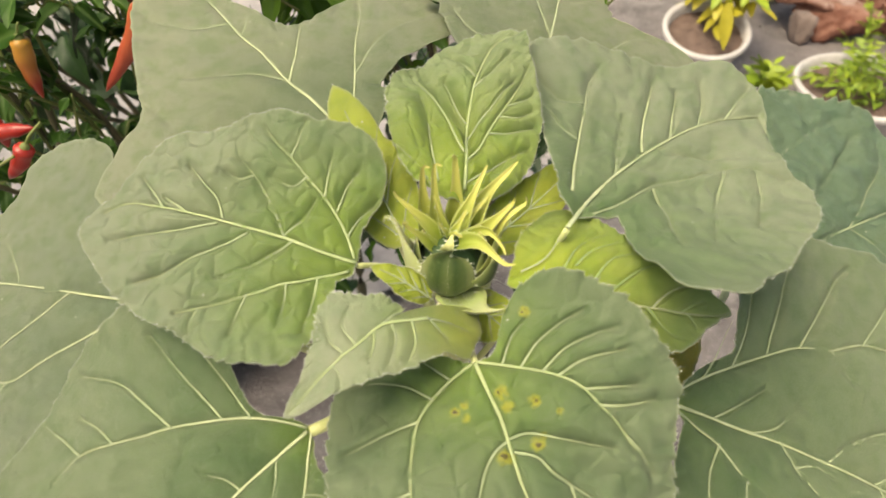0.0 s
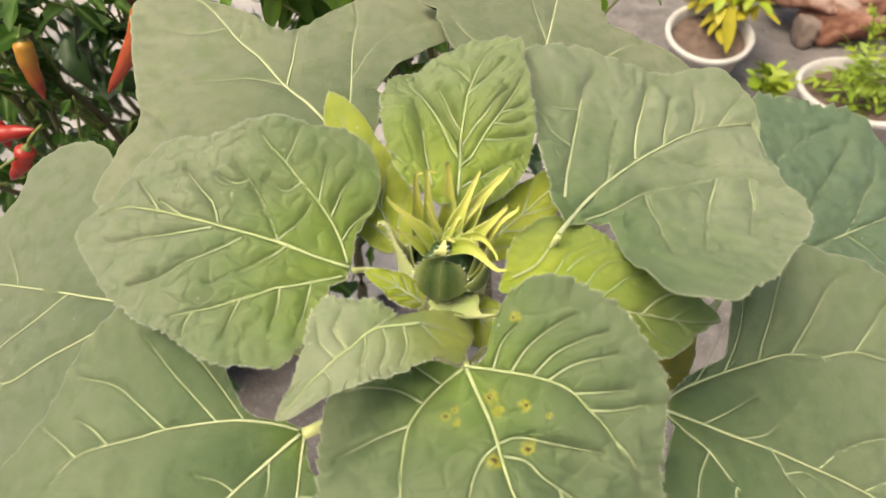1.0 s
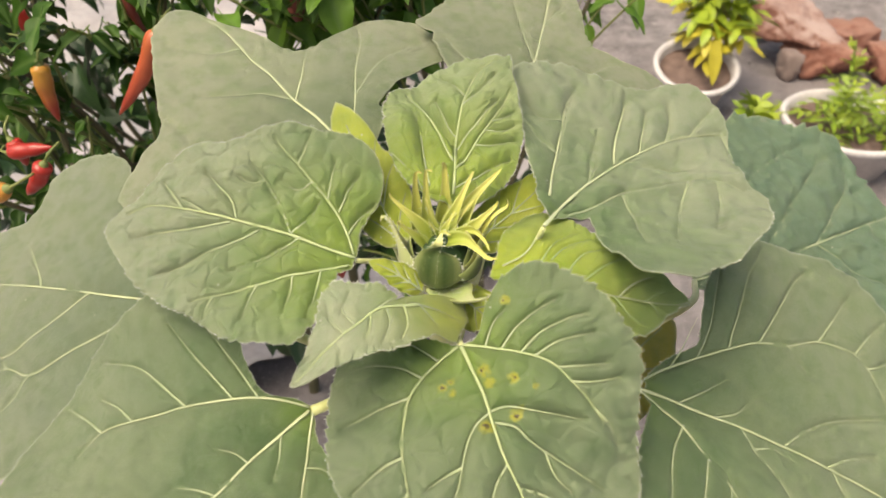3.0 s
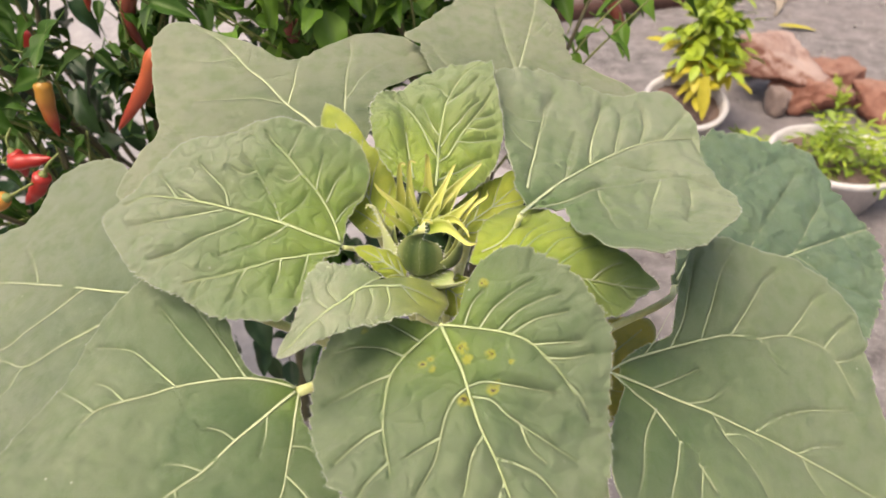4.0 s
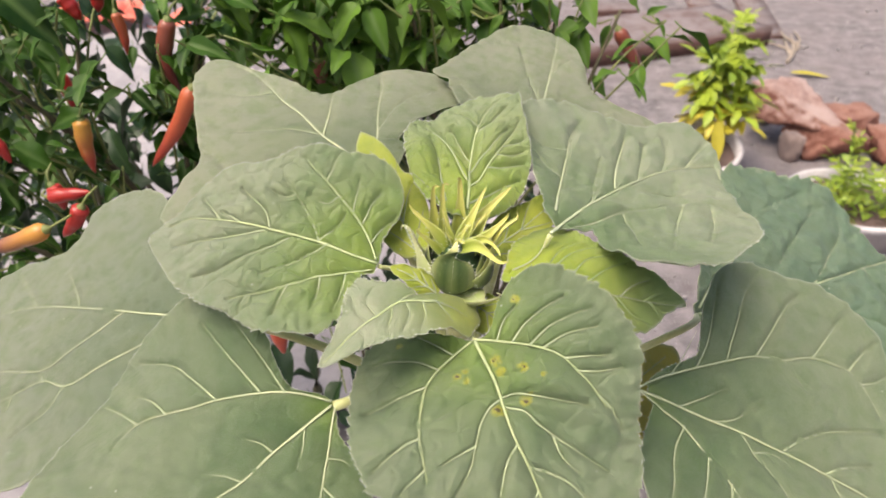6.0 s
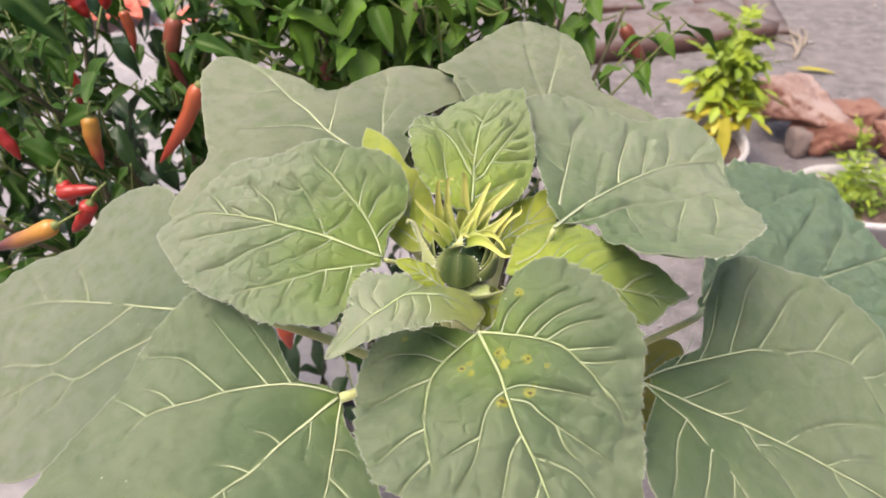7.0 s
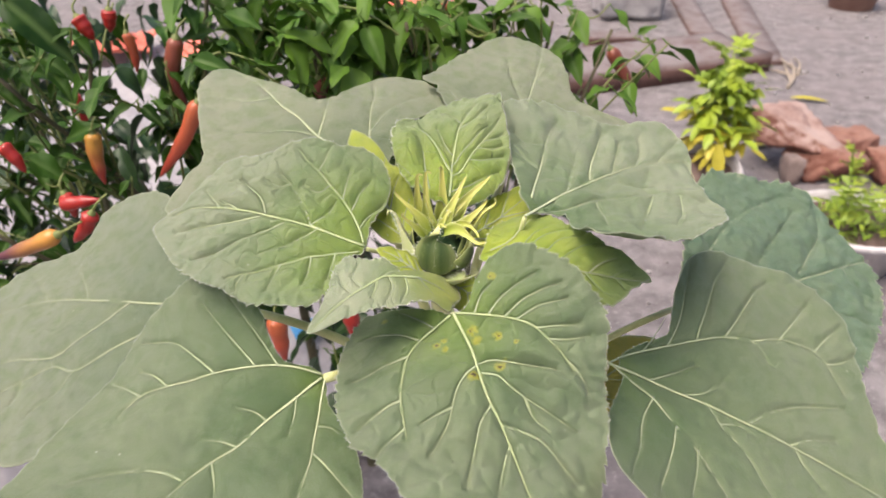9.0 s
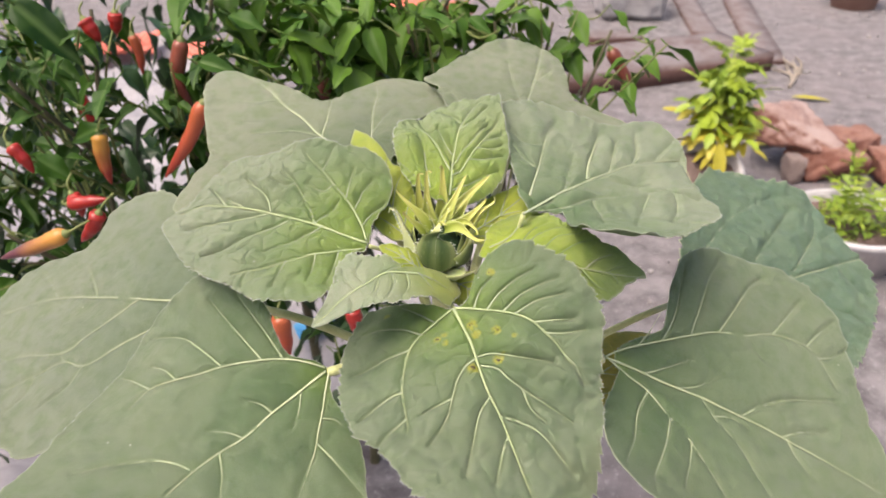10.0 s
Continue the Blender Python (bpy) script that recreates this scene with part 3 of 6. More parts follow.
leaf(plant, (0.0212, -0.0763, 0.8769), (0.356, -0.813, -0.461), (-0.011, -0.497, 0.868), 76.4,
    (0.9, 11.7, -0.0, -14.6, -47.4, -4.7, 1.4, -3.2, -2.6, 6.2),
    (26, 27, 33, 44, 57, 59, 58, 56, 55, 55, 54, 54, 51, 52, 56, 59, 63, 71, 78, 73, 67, 61, 55, 52, 49, 48, 49, 52, 53, 53, 55, 55, 55, 53, 45, 28),
    ((((-25.2, -2.1), (-15.8, -1.1), (-6.2, 0.1), (4.1, 0.0), (13.9, 0.2), (24.6, 1.8), (35.5, 2.6), (45.9, 3.3), (54.5, 4.0)),
        ((-25.6, -1.5), (-20.9, 8.0), (-16.6, 16.2), (-11.9, 22.9), (-8.0, 26.2), (-2.2, 28.8), (3.3, 31.5), (12.4, 34.0)),
        ((-25.5, -3.3), (-22.9, -10.8), (-18.8, -17.8), (-13.6, -23.8), (-5.9, -27.5), (5.3, -30.7), (21.1, -31.8)),
        ((-0.4, 0.2), (1.5, -4.4), (6.3, -9.1), (13.6, -13.3), (20.7, -17.3), (29.2, -25.8)),
        ((-0.8, 0.4), (-0.8, 6.5), (3.1, 14.4), (10.2, 27.9)),
        ((3.1, 0.8), (6.2, 6.6), (11.3, 9.4), (16.2, 13.4), (32.4, 27.8)),
        ((16.4, 0.7), (21.8, -4.9), (29.6, -9.3), (42.7, -16.2))) + (((32.3, 2.5), (37.8, -1.4), (48.6, -7.3)),
        ((24.6, 1.8), (28.3, 8.2), (34.9, 14.7), (50.4, 21.3)),
        ((-8.0, 26.2), (-6.3, 32.6), (-4.5, 41.3)),
        ((-22.2, 5.5), (-29.0, 10.4), (-33.2, 16.1)),
        ((-19.8, 10.5), (-25.5, 17.8), (-28.8, 26.2), (-30.3, 33.9)),
        ((-16.6, 16.2), (-21.0, 24.8), (-22.3, 34.7), (-21.7, 41.1)),
        ((-14.0, 20.1), (-16.1, 29.0), (-15.0, 41.5)),
        ((8.4, 33.1), (13.9, 35.7), (20.6, 36.7)),
        ((-2.2, 28.8), (0.0, 36.1), (0.8, 45.1)),
        ((-22.9, -10.8), (-30.2, -16.6), (-37.5, -22.8)),
        ((-18.8, -17.8), (-25.7, -25.0), (-30.3, -34.5), (-31.5, -42.3)),
        ((-13.6, -23.8), (-13.3, -32.2), (-11.1, -48.4)),
        ((5.3, -30.7), (6.5, -38.0), (11.5, -48.7))) + (((16.4, -31.6), (20.2, -38.3), (24.5, -43.2)),
        ((16.2, 13.4), (24.2, 14.0), (30.3, 17.4)),
        ((13.6, -13.3), (15.1, -20.2), (16.9, -26.0)))), LEAF_GREEN, VEIN_SOFT, "grey-green leaf with yellow spots and small brown holes", 2, (0.6, 0.024), rib=0.78, swells=((14.3, 17.4, 16, 7, 37, -2.4), (5.5, 25, 12, 7, 53, 1.6), (5.9, -17.9, 10, 16, 0, 1.5), (27.8, 30.7, 10, 12, 0, -1.6)), pucker=1.8, rings=112, spokes=560, groove=0.9, groove_w=1.0, blister=1.2, cell=9.0, fuzz=1200, teeth=0.024,
     stalk=[(0.005, -0.030, 0.872), (0.001, -0.012, 0.858)], stalk_r=0.0015,
     spots=[(-14, 2.5, 2.6), (-9.6, 3.1, 2.2), (-8.9, 11.1, 2.4), (2.8, 8.1, 2.6), (3.7, -2.6, 2.6), (4.6, -0.6, 1.8), (-35.8, 17.1, 2.2), (-14.1, -8.9, 1.8), (-12.6, -12.5, 2.0), (-10.0, -9.5, 1.7), (-35.1, -29.5, 1.8), (-4.0, 17.0, 1.4), (1.2, 10.4, 1.5)])
leaf(plant, (-0.0227, -0.0577, 0.8980), (-0.337, -0.929, 0.149), (0.429, -0.011, 0.903), 39.7,
    (3.4, -9.2, 11.1, -10.6, 10.1, -16.2),
    (13, 13, 13, 13, 13, 13, 13, 13, 14, 14, 15, 15, 16, 17, 17, 16, 16, 16, 15, 15, 14, 14, 14, 13, 14, 14, 14, 14, 15, 16, 17, 18, 20, 22, 27, 30, 28, 24, 21, 19, 18, 17, 17, 16, 16, 16, 15, 15, 15, 16, 16, 16, 17, 18, 18, 19, 20, 21, 23, 25, 34, 36, 38, 41, 44, 44, 41, 15, 14, 14, 14, 13),
    ((((-16, 12.4), (-11, 8.7), (-5.4, 3.6), (-1.1, 1.7), (4.4, 0.9), (8.7, -0.5), (13.5, -1.2), (18, -1.9), (23.2, -2), (28.3, -2.6)),
        ((-1.4, 1.5), (2.2, 4.1), (7.6, 6.1)),
        ((-10.7, 8.9), (-5.4, 13.6), (0.7, 15.2)),
        ((-5.9, 4.6), (-2, 8.8), (5.5, 11.1)),
        ((-3.5, 2.4), (-9.7, 3.8), (-12.4, 6.2)),
        ((5.5, 0.5), (2, -6.2), (-5.3, -8.7)),
        ((9.3, -0.5), (6.9, -7), (1.3, -12.3)),
        ((13.5, -1.2), (15, 2), (17.2, 3.7)),
        ((-16, 12.4), (-15.3, 18.4), (-15, 21.5)),
        ((-16, 12.4), (-21.2, 18.3), (-26.4, 24.7)))), LEAF_PALE, VEIN_SOFT, "small folded pale green leaf", 3, (1.0, 0.016, -23.1, 22.9), teeth=0.010, rib=0.8, pucker=0.5, groove=0.5, blister=0.3, fuzz=500,
     stalk=[(-0.002, -0.020, 0.876)], stalk_r=0.0010)
leaf(plant, (0.0011, 0.0324, 0.9191), (0.390, 0.893, 0.226), (0.080, -0.278, 0.957), 49.5,
    (2.3, -1.2, -4.2, -0.3, -22.2, -12.3, 0.5, -3.3, 7.5, 14.2),
    (38, 38, 39, 38, 37, 36, 35, 34, 33, 32, 31, 30, 29, 28, 28, 27, 27, 27, 27, 28, 30, 32, 35, 42, 47, 48, 47, 45, 41, 38, 36, 33, 32, 31, 31, 32, 31, 30, 30, 29, 28, 29, 29, 30, 31, 32, 34, 36),
    ((((-29.9, -15.0), (-21.6, -11.3), (-15.7, -8.3), (-5.2, -3.5), (10.3, 2.0), (24.4, 5.2), (39.2, 6.3), (45.6, 1.4)),
        ((-17.7, -8.5), (-14.2, -2.9), (-6.4, 7.7), (2.4, 19.1), (7.8, 26.2)),
        ((-21.0, -10.6), (-7.6, -11.5), (4.8, -12.6), (16.0, -13.0), (27.0, -12.2)),
        ((-32.4, -6.2), (-24.5, 0.1), (-14.7, 7.6), (-2.2, 17.3)),
        ((-37.1, -7.8), (-31.7, 2.2), (-28.4, 13.3)),
        ((-26.7, -14.4), (-17.2, -18.3), (-8.5, -22.8), (-2.9, -26.6)),
        ((-2.3, -2.5), (3.4, 5.3), (11.3, 14.4)),
        ((10.3, 2.0), (20.9, 0.3), (32.3, -2.5)),
        ((-8.9, -5.2), (4.6, -8.1), (18.5, -10.2)),
        ((17.3, 3.8), (23.7, 12.9), (25.3, 18.7)),
        ((1.8, -12.6), (5.2, -17.9), (10.3, -21.5))) + (((7.2, -12.9), (12.1, -16.5), (16.7, -18.8)),
        ((-5.5, -11.9), (-1.2, -18.9), (5.2, -24.8)))), LEAF_YOUNG, VEIN_SOFT, "young bright yellow-green leaf", 4, (0.95, 0.036), rib=0.75, swells=((-15, 16, 14, 7, 39, 6.0), (-5.4, 8.2, 17, 3.0, 54, 5.0), (-1.0, 5.0, 18, 4.0, 54, -9.0), (16, -6.9, 14, 6, 9, 1.5)), pucker=1.9, groove=1.0, groove_w=1.0, blister=1.5, cell=7.0, rings=96, spokes=480, fuzz=700,
     stalk=[(0.0, -0.006, 0.893), (0.0, -0.011, 0.882)], stalk_r=0.0018)
leaf(plant, (0.0723, 0.0288, 0.9053), (0.726, 0.673, -0.139), (0.170, 0.020, 0.985), 75.6,
    (-5.4, 1.4, 9.2, 9.7, 6.6, 17.7),
    (51, 49, 39, 55, 86, 88, 74, 68, 62, 58, 57, 57, 58, 59, 59, 53, 56, 60, 66, 72, 73, 64, 57, 54, 55, 58, 61, 64, 65, 57, 50, 45, 43, 42, 43, 46),
    ((((-58.4, -10.9), (-38.3, -2.1), (-17.1, 4.4), (2.2, 8.2), (19.8, 9.6), (35.9, 9.0), (50.5, 6.6), (63.1, -0.0)),
        ((-41.5, 3.2), (-29.7, 13.6), (-16.4, 24.7), (-4.9, 34.9), (4.2, 42.7), (14.3, 47.9)),
        ((2.9, 9.0), (11.9, 17.8), (22.1, 25.4), (33.7, 34.0)),
        ((-41.8, -7.5), (-25.0, -7.6), (-8.5, -6.6), (8.3, -9.8), (25.1, -13.3), (37.4, -21.1), (42.7, -29.0)),
        ((35.9, 9.0), (46.2, 16.1), (52.6, 24.4)),
        ((50.5, 6.6), (61.7, 10.0), (69.4, 11.6)),
        ((24.7, -13.7), (7.3, -24.4), (-18.1, -40.5)),
        ((-8.9, -7.0), (-17.2, -20.1), (-34.4, -38.0)),
        ((35.3, -20.0), (26.9, -30.3), (2.6, -43.9)),
        ((10.9, 8.9), (19.6, 1.0), (31.8, -7.2))) + (((-17.0, 23.9), (-21.1, 33.0), (-21.2, 43.6)),
        ((-2.8, 36.4), (-10.2, 41.9), (-13.7, 52.7)),
        ((-17.1, 4.4), (-1.5, 17.1), (7.9, 25.5)),
        ((19.8, 9.6), (30.1, 18.2), (39.0, 25.7)),
        ((63.1, -0.0), (60.5, -8.4), (55.6, -16.5)))), LEAF, VEIN, "broad grey-green leaf folded along a side vein", 5, (0.3, 0.012), swells=((16.6, -13.5, 38, 5, -19, 2.6), (21.8, -0.9, 32, 5, -10, -1.6), (-9.7, 19, 12, 9, 0, -3.0), (-17.9, 47, 10, 7, 0, -3.0)), pucker=1.8, groove=0.8, blister=0.9, cell=9.0, rings=96, spokes=520, teeth=0.007, fuzz=600, hinge=(-36.7, -10.7, -0.311, -0.950, 0.160),
     stalk=[(0.032, -0.006, 0.880), (0.022, -0.004, 0.850), (0.003, -0.004, 0.81)], stalk_r=0.0014)
leaf(plant, (0.0500, -0.0318, 0.8991), (0.895, -0.432, 0.109), (-0.182, -0.132, 0.974), 37.7,
    (1.9, -10.4, 6.1, -11.8, 10.3, -11.1),
    (32, 31, 31, 31, 31, 31, 24, 21, 19, 17, 16, 15, 14, 13, 13, 13, 12, 12, 12, 12, 12, 12, 13, 13, 14, 14, 15, 16, 18, 19, 21, 24, 25, 26, 27, 28, 29, 30, 32, 34, 37, 32, 30, 28, 25, 22, 21, 20, 19, 18, 18, 18, 18, 18, 18, 19, 19, 20, 21, 22, 24, 26, 31, 37, 41, 40, 39, 37, 36, 35, 34, 33),
    ((((-19.9, -10.6), (-4.3, -7.3), (7.2, -3.5), (14.5, -0.4), (23.6, 3.6), (30.5, 8.3), (34, 12.1)),
        ((-26.4, -6.9), (-21.9, -0.9), (-20.6, 5.1), (-20.6, 13.6), (-19.7, 20.6)),
        ((14.1, -0.5), (16.6, 5.8), (21, 11.9)),
        ((-11, 1), (-8.5, 8.7), (-2, 15.4)),
        ((2.1, -1.4), (6.5, 7.4), (11.8, 14)),
        ((-4.2, -1.9), (-1.6, 8.4), (5.2, 14)),
        ((12.7, -1.2), (19.9, -4.2), (24.8, -3.4)),
        ((21.8, 2.9), (24.5, 7.5), (26.7, 10.6)),
        ((23.6, 3.6), (26, 2.6), (27.4, 1.5)),
        ((-13.8, -5.9), (-13.5, 6.9), (-9, 15.5)))), LEAF_POINTED, VEIN, "pointed young bright green leaf", 6, (1.0, 0.034), rib=0.65, pucker=0.9, groove=0.9, groove_w=0.9, blister=0.7, teeth=0.010, fuzz=500, fine=VEIN_DARK)
leaf(plant, (0.1264, -0.0269, 0.8374), (0.855, -0.295, -0.427), (0.342, -0.299, 0.891), 83.5,
    (-1.8, 0.2, 1.8, -1.8, 7.6, 12.3, -0.7, -2.1, -2.5, -10.1),
    (32, 37, 43, 50, 51, 60, 78, 95, 101, 99, 96, 94, 93, 96, 95, 96, 100, 98, 96, 89, 82, 80, 81, 85, 90, 92, 89, 81, 78, 75, 67, 52, 41, 34, 30, 29),
    ((((-46.3, -29.8), (-33.5, -25.5), (-19.9, -21.6), (-0.8, -16.1), (18.5, -11.7), (38.1, -7.8), (58.0, -4.7), (78.2, -2.5), (90.0, -1.3)),
        ((-46.3, -29.8), (-39.2, -16.6), (-26.5, -0.0), (-15.6, 12.7), (-3.0, 25.7), (8.9, 32.0), (21.1, 43.3), (38.4, 48.5), (45.5, 45.2), (58.0, 34.9)),
        ((-44.1, -29.3), (-31.9, -31.2), (-24.2, -32.6), (-13.0, -37.3), (0.8, -42.6), (11.8, -51.6), (20.6, -58.5)),
        ((-25.5, 1.6), (-25.1, 18.1), (-28.3, 36.4), (-31.6, 53.9)),
        ((-14.5, 14.0), (-15.8, 31.8), (-17.5, 51.9), (-16.4, 70.2)),
        ((-3.0, 25.7), (-0.4, 42.2), (2.0, 61.3), (6.9, 73.9)),
        ((21.1, 43.3), (24.9, 58.6), (28.8, 74.2)),
        ((38.4, 48.5), (41.0, 57.3), (46.8, 71.8))) + (((-1.0, -15.5), (7.7, -20.7), (18.8, -25.2), (28.7, -31.9), (40.0, -41.8)),
        ((19.8, -10.7), (27.0, 1.0), (38.5, 13.8), (59.1, 28.0)),
        ((42.2, -6.3), (49.3, -12.1), (57.8, -18.1)),
        ((40.2, -6.8), (47.7, 1.3), (59.0, 10.0)),
        ((8.9, 32.0), (14.6, 28.4), (22.7, 24.7)),
        ((-11.7, -19.2), (-2.5, -10.2), (3.6, 4.8)),
        ((-23.5, -31.9), (-24.9, -48.9), (-23.8, -65.4), (-26.6, -88.7)),
        ((-10.5, -38.6), (-10.2, -56.8), (-14.7, -91.2)),
        ((1.5, -42.0), (2.5, -55.1), (0.7, -74.3)),
        ((-34.8, -11.4), (-32.4, 3.8), (-31.5, 18.9)),
        ((7.7, -20.7), (15.1, -15.5), (22.4, -15.4)),
        ((-27.9, -24.3), (-19.5, -12.7), (-11.4, -0.1)),
        ((45.5, 45.2), (51.8, 51.5), (57.3, 59.9)))), LEAF_GREEN, VEIN, "large grey-green leaf", 7, (0.5, 0.010), rib=0.85, pucker=1.2, groove=0.7, blister=0.6, cell=10.0, rings=96, spokes=520, fuzz=700, teeth_count=40,
     stalk=[(0.055, -0.030, 0.838), (0.02, -0.012, 0.80), (0.003, -0.004, 0.77)])
leaf(plant, (-0.0834, -0.0732, 0.8519), (-0.358, -0.786, -0.503), (-0.130, -0.492, 0.861), 55.0,
    (0.6, 1.6, -7.5, 16.2, 6.3, -12.1, 0.0, -2.3, 2.8, 5.0),
    (35, 39, 43, 47, 52, 56, 58, 61, 62, 62, 64, 67, 71, 73, 78, 87, 87, 88, 88, 88, 87, 86, 84, 83, 84, 88, 72, 62, 52, 43, 41, 39, 29, 27, 28, 30),
    ((((-23.2, 32.5), (-11.2, 27.2), (2.2, 22.1), (16.2, 18.6), (25.0, 14.8), (36.2, 11.3), (48.1, 10.0)),
        ((-24.3, 32.0), (-22.6, 23.9), (-19.4, 15.0), (-14.8, 6.6), (-5.3, -7.8), (1.3, -15.6), (7.9, -23.8), (16.2, -32.4), (27.4, -35.1)),
        ((-23.4, 33.7), (-13.7, 36.9), (-5.0, 40.4), (6.1, 44.6), (15.2, 47.3), (26.3, 50.8)),
        ((-19.4, 15.0), (-25.6, 3.7), (-31.0, -7.5), (-34.8, -15.9)),
        ((-15.0, 7.1), (-19.4, -4.5), (-24.5, -18.0), (-28.8, -28.9)),
        ((-5.3, -7.8), (-8.3, -22.8), (-9.4, -34.9), (-4.5, -54.4)),
        ((16.2, -32.4), (16.1, -46.3), (17.0, -60.6)),
        ((36.1, 9.9), (36.9, 2.4), (39.9, -6.0), (47.4, -17.2), (57.0, -26.8))) + (((25.6, 14.7), (32.3, 21.0), (39.5, 26.7)),
        ((4.9, 44.3), (7.7, 53.7), (14.3, 70.5)),
        ((16.2, 18.6), (17.4, 11.4), (20.3, 4.1)),
        ((2.2, 22.1), (1.3, 16.2), (3.0, 9.2)),
        ((-5.0, 40.4), (-6.9, 44.9), (-6.5, 48.9)),
        ((7.9, -23.8), (6.3, -32.9), (7.2, -42.9)),
        ((-11.2, 27.2), (-3.8, 30.9), (3.1, 33.0)))), LEAF_GREEN, VEIN, "large grey-green leaf", 8, (0.5, 0.010), rib=0.85, pucker=1.2, groove=0.7, blister=0.5, cell=10.0, rings=96, spokes=520, fuzz=700, teeth_count=40,
     stalk=[(-0.028, -0.048, 0.846), (-0.01, -0.018, 0.80), (0.001, -0.006, 0.775)])
leaf(plant, (-0.1802, 0.0041, 0.8243), (-0.954, 0.132, -0.269), (-0.297, -0.312, 0.902), 119.5,
    (-0.4, 2.5, 0.9, -4.6, 5.3, 5.8),
    (62, 59, 56, 55, 54, 55, 58, 63, 71, 89, 98, 102, 97, 83, 87, 104, 115, 115, 112, 101, 94, 88, 84, 83, 84, 83, 85, 80, 74, 69, 67, 66, 64, 63, 63, 62),
    ((((-60, -5), (-42, -7), (-7.3, -11.9), (26.1, -16.8), (59.3, -20.2), (81.4, -17.8), (102.4, -14)),
        ((-35.8, 3.5), (-16.9, 14.8), (-4.2, 22.4), (8.2, 30.4), (24.1, 27), (38.9, 34.9), (55.4, 43.4)),
        ((-7.3, -11.9), (4.8, -0.9), (18, 11.1), (28.6, 21.2), (53.6, 20.4), (71.2, 23.4)),
        ((26.1, -16.8), (32.5, -25.7), (47.9, -42.8)),
        ((24.1, 27), (28.3, 22.4)),
        ((59.3, -20.2), (70.4, -31.2), (88.4, -45.2)),
        ((38.9, 34.9), (38.2, 47.1), (43.5, 58.6)),
        ((8.2, 30.4), (12.4, 44.9), (22.7, 57.7)))), LEAF_DULL, VEIN, "large dull grey-green lower leaf", 9, rib=0.8, pucker=1.0, groove=0.5, blister=0.5, teeth=0.006,
     stalk=[(-0.088, -0.010, 0.845), (-0.047, -0.020, 0.840), (-0.012, -0.012, 0.81), (0.001, -0.003, 0.78)], stalk_r=0.0026)
leaf(plant, (-0.0811, 0.0781, 0.8995), (-0.765, 0.607, 0.215), (0.020, -0.311, 0.950), 99.7,
    (6.1, -4.6, 11.2, 0.1, -3.8, -6.3),
    (54, 53, 52, 50, 49, 48, 48, 43, 45, 48, 53, 63, 84, 92, 91, 89, 87, 79, 68, 53, 43, 39, 36, 36, 38, 41, 48, 54, 62, 76, 94, 93, 89, 81, 74, 69, 65, 62, 60, 59, 58, 58, 61, 69, 78, 88, 90, 91, 86, 83, 80, 76, 72, 69, 66, 63, 61, 60, 58, 56),
    (((-48, 2), (-21, -1), (-5, -1), (20, -4), (33, -4), (63, -8), (80, -5)),
        ((-47, -0), (-23, -22), (-5, -38), (11, -55), (21, -61)),
        ((-5, -1), (7, -14), (21, -28)),
        ((-4, -2), (9, 7), (28, 29)),
        ((-48, 5), (-20, 35), (-1, 47), (17, 48), (28, 49)),
        ((-19, -26), (-8, -52), (-9, -84)),
        ((33, -4), (41, -13), (47, -17)),
        ((44, -5), (53, 9), (73, 20))), LEAF_GREY, VEIN, "large dull greyish leaf", 10, pucker=0.8, teeth=0.006,
     stalk=[(-0.022, 0.015, 0.87), (0.0, -0.004, 0.82)])
leaf(plant, (0.0387, 0.1475, 0.9050), (0.086, 0.979, 0.184), (0.262, -0.201, 0.944), 74.9,
    (0.5, -1.6, -0.5, 2.7, 0.4, -3.1),
    (68, 66, 64, 63, 62, 61, 60, 59, 60, 61, 62, 64, 66, 67, 70, 73, 52, 37, 29, 30, 30, 31, 32, 34, 37, 41, 46, 52, 58, 63, 66, 66, 66, 66, 66, 63, 62, 60, 58, 57, 55, 55, 55, 56, 57, 60, 63, 68, 60, 61, 61, 62, 63, 63, 63, 64, 66, 68, 69, 69),
    (((-65, 6), (-20, 2), (16, -0), (44, -1), (65, -1)),
        ((-64, 7), (-41, 27), (-31, 41), (-22, 49)),
        ((-63, 6), (-33, -17), (-4, -37), (4, -54)),
        ((-20, 2), (7, 12), (39, 22)),
        ((16, -0), (39, -9))), LEAF_GREY, VEIN, "dull greyish leaf", 11, pucker=0.8, teeth=0.006,
     stalk=[(0.018, 0.04, 0.87), (0.002, 0.0, 0.81)])
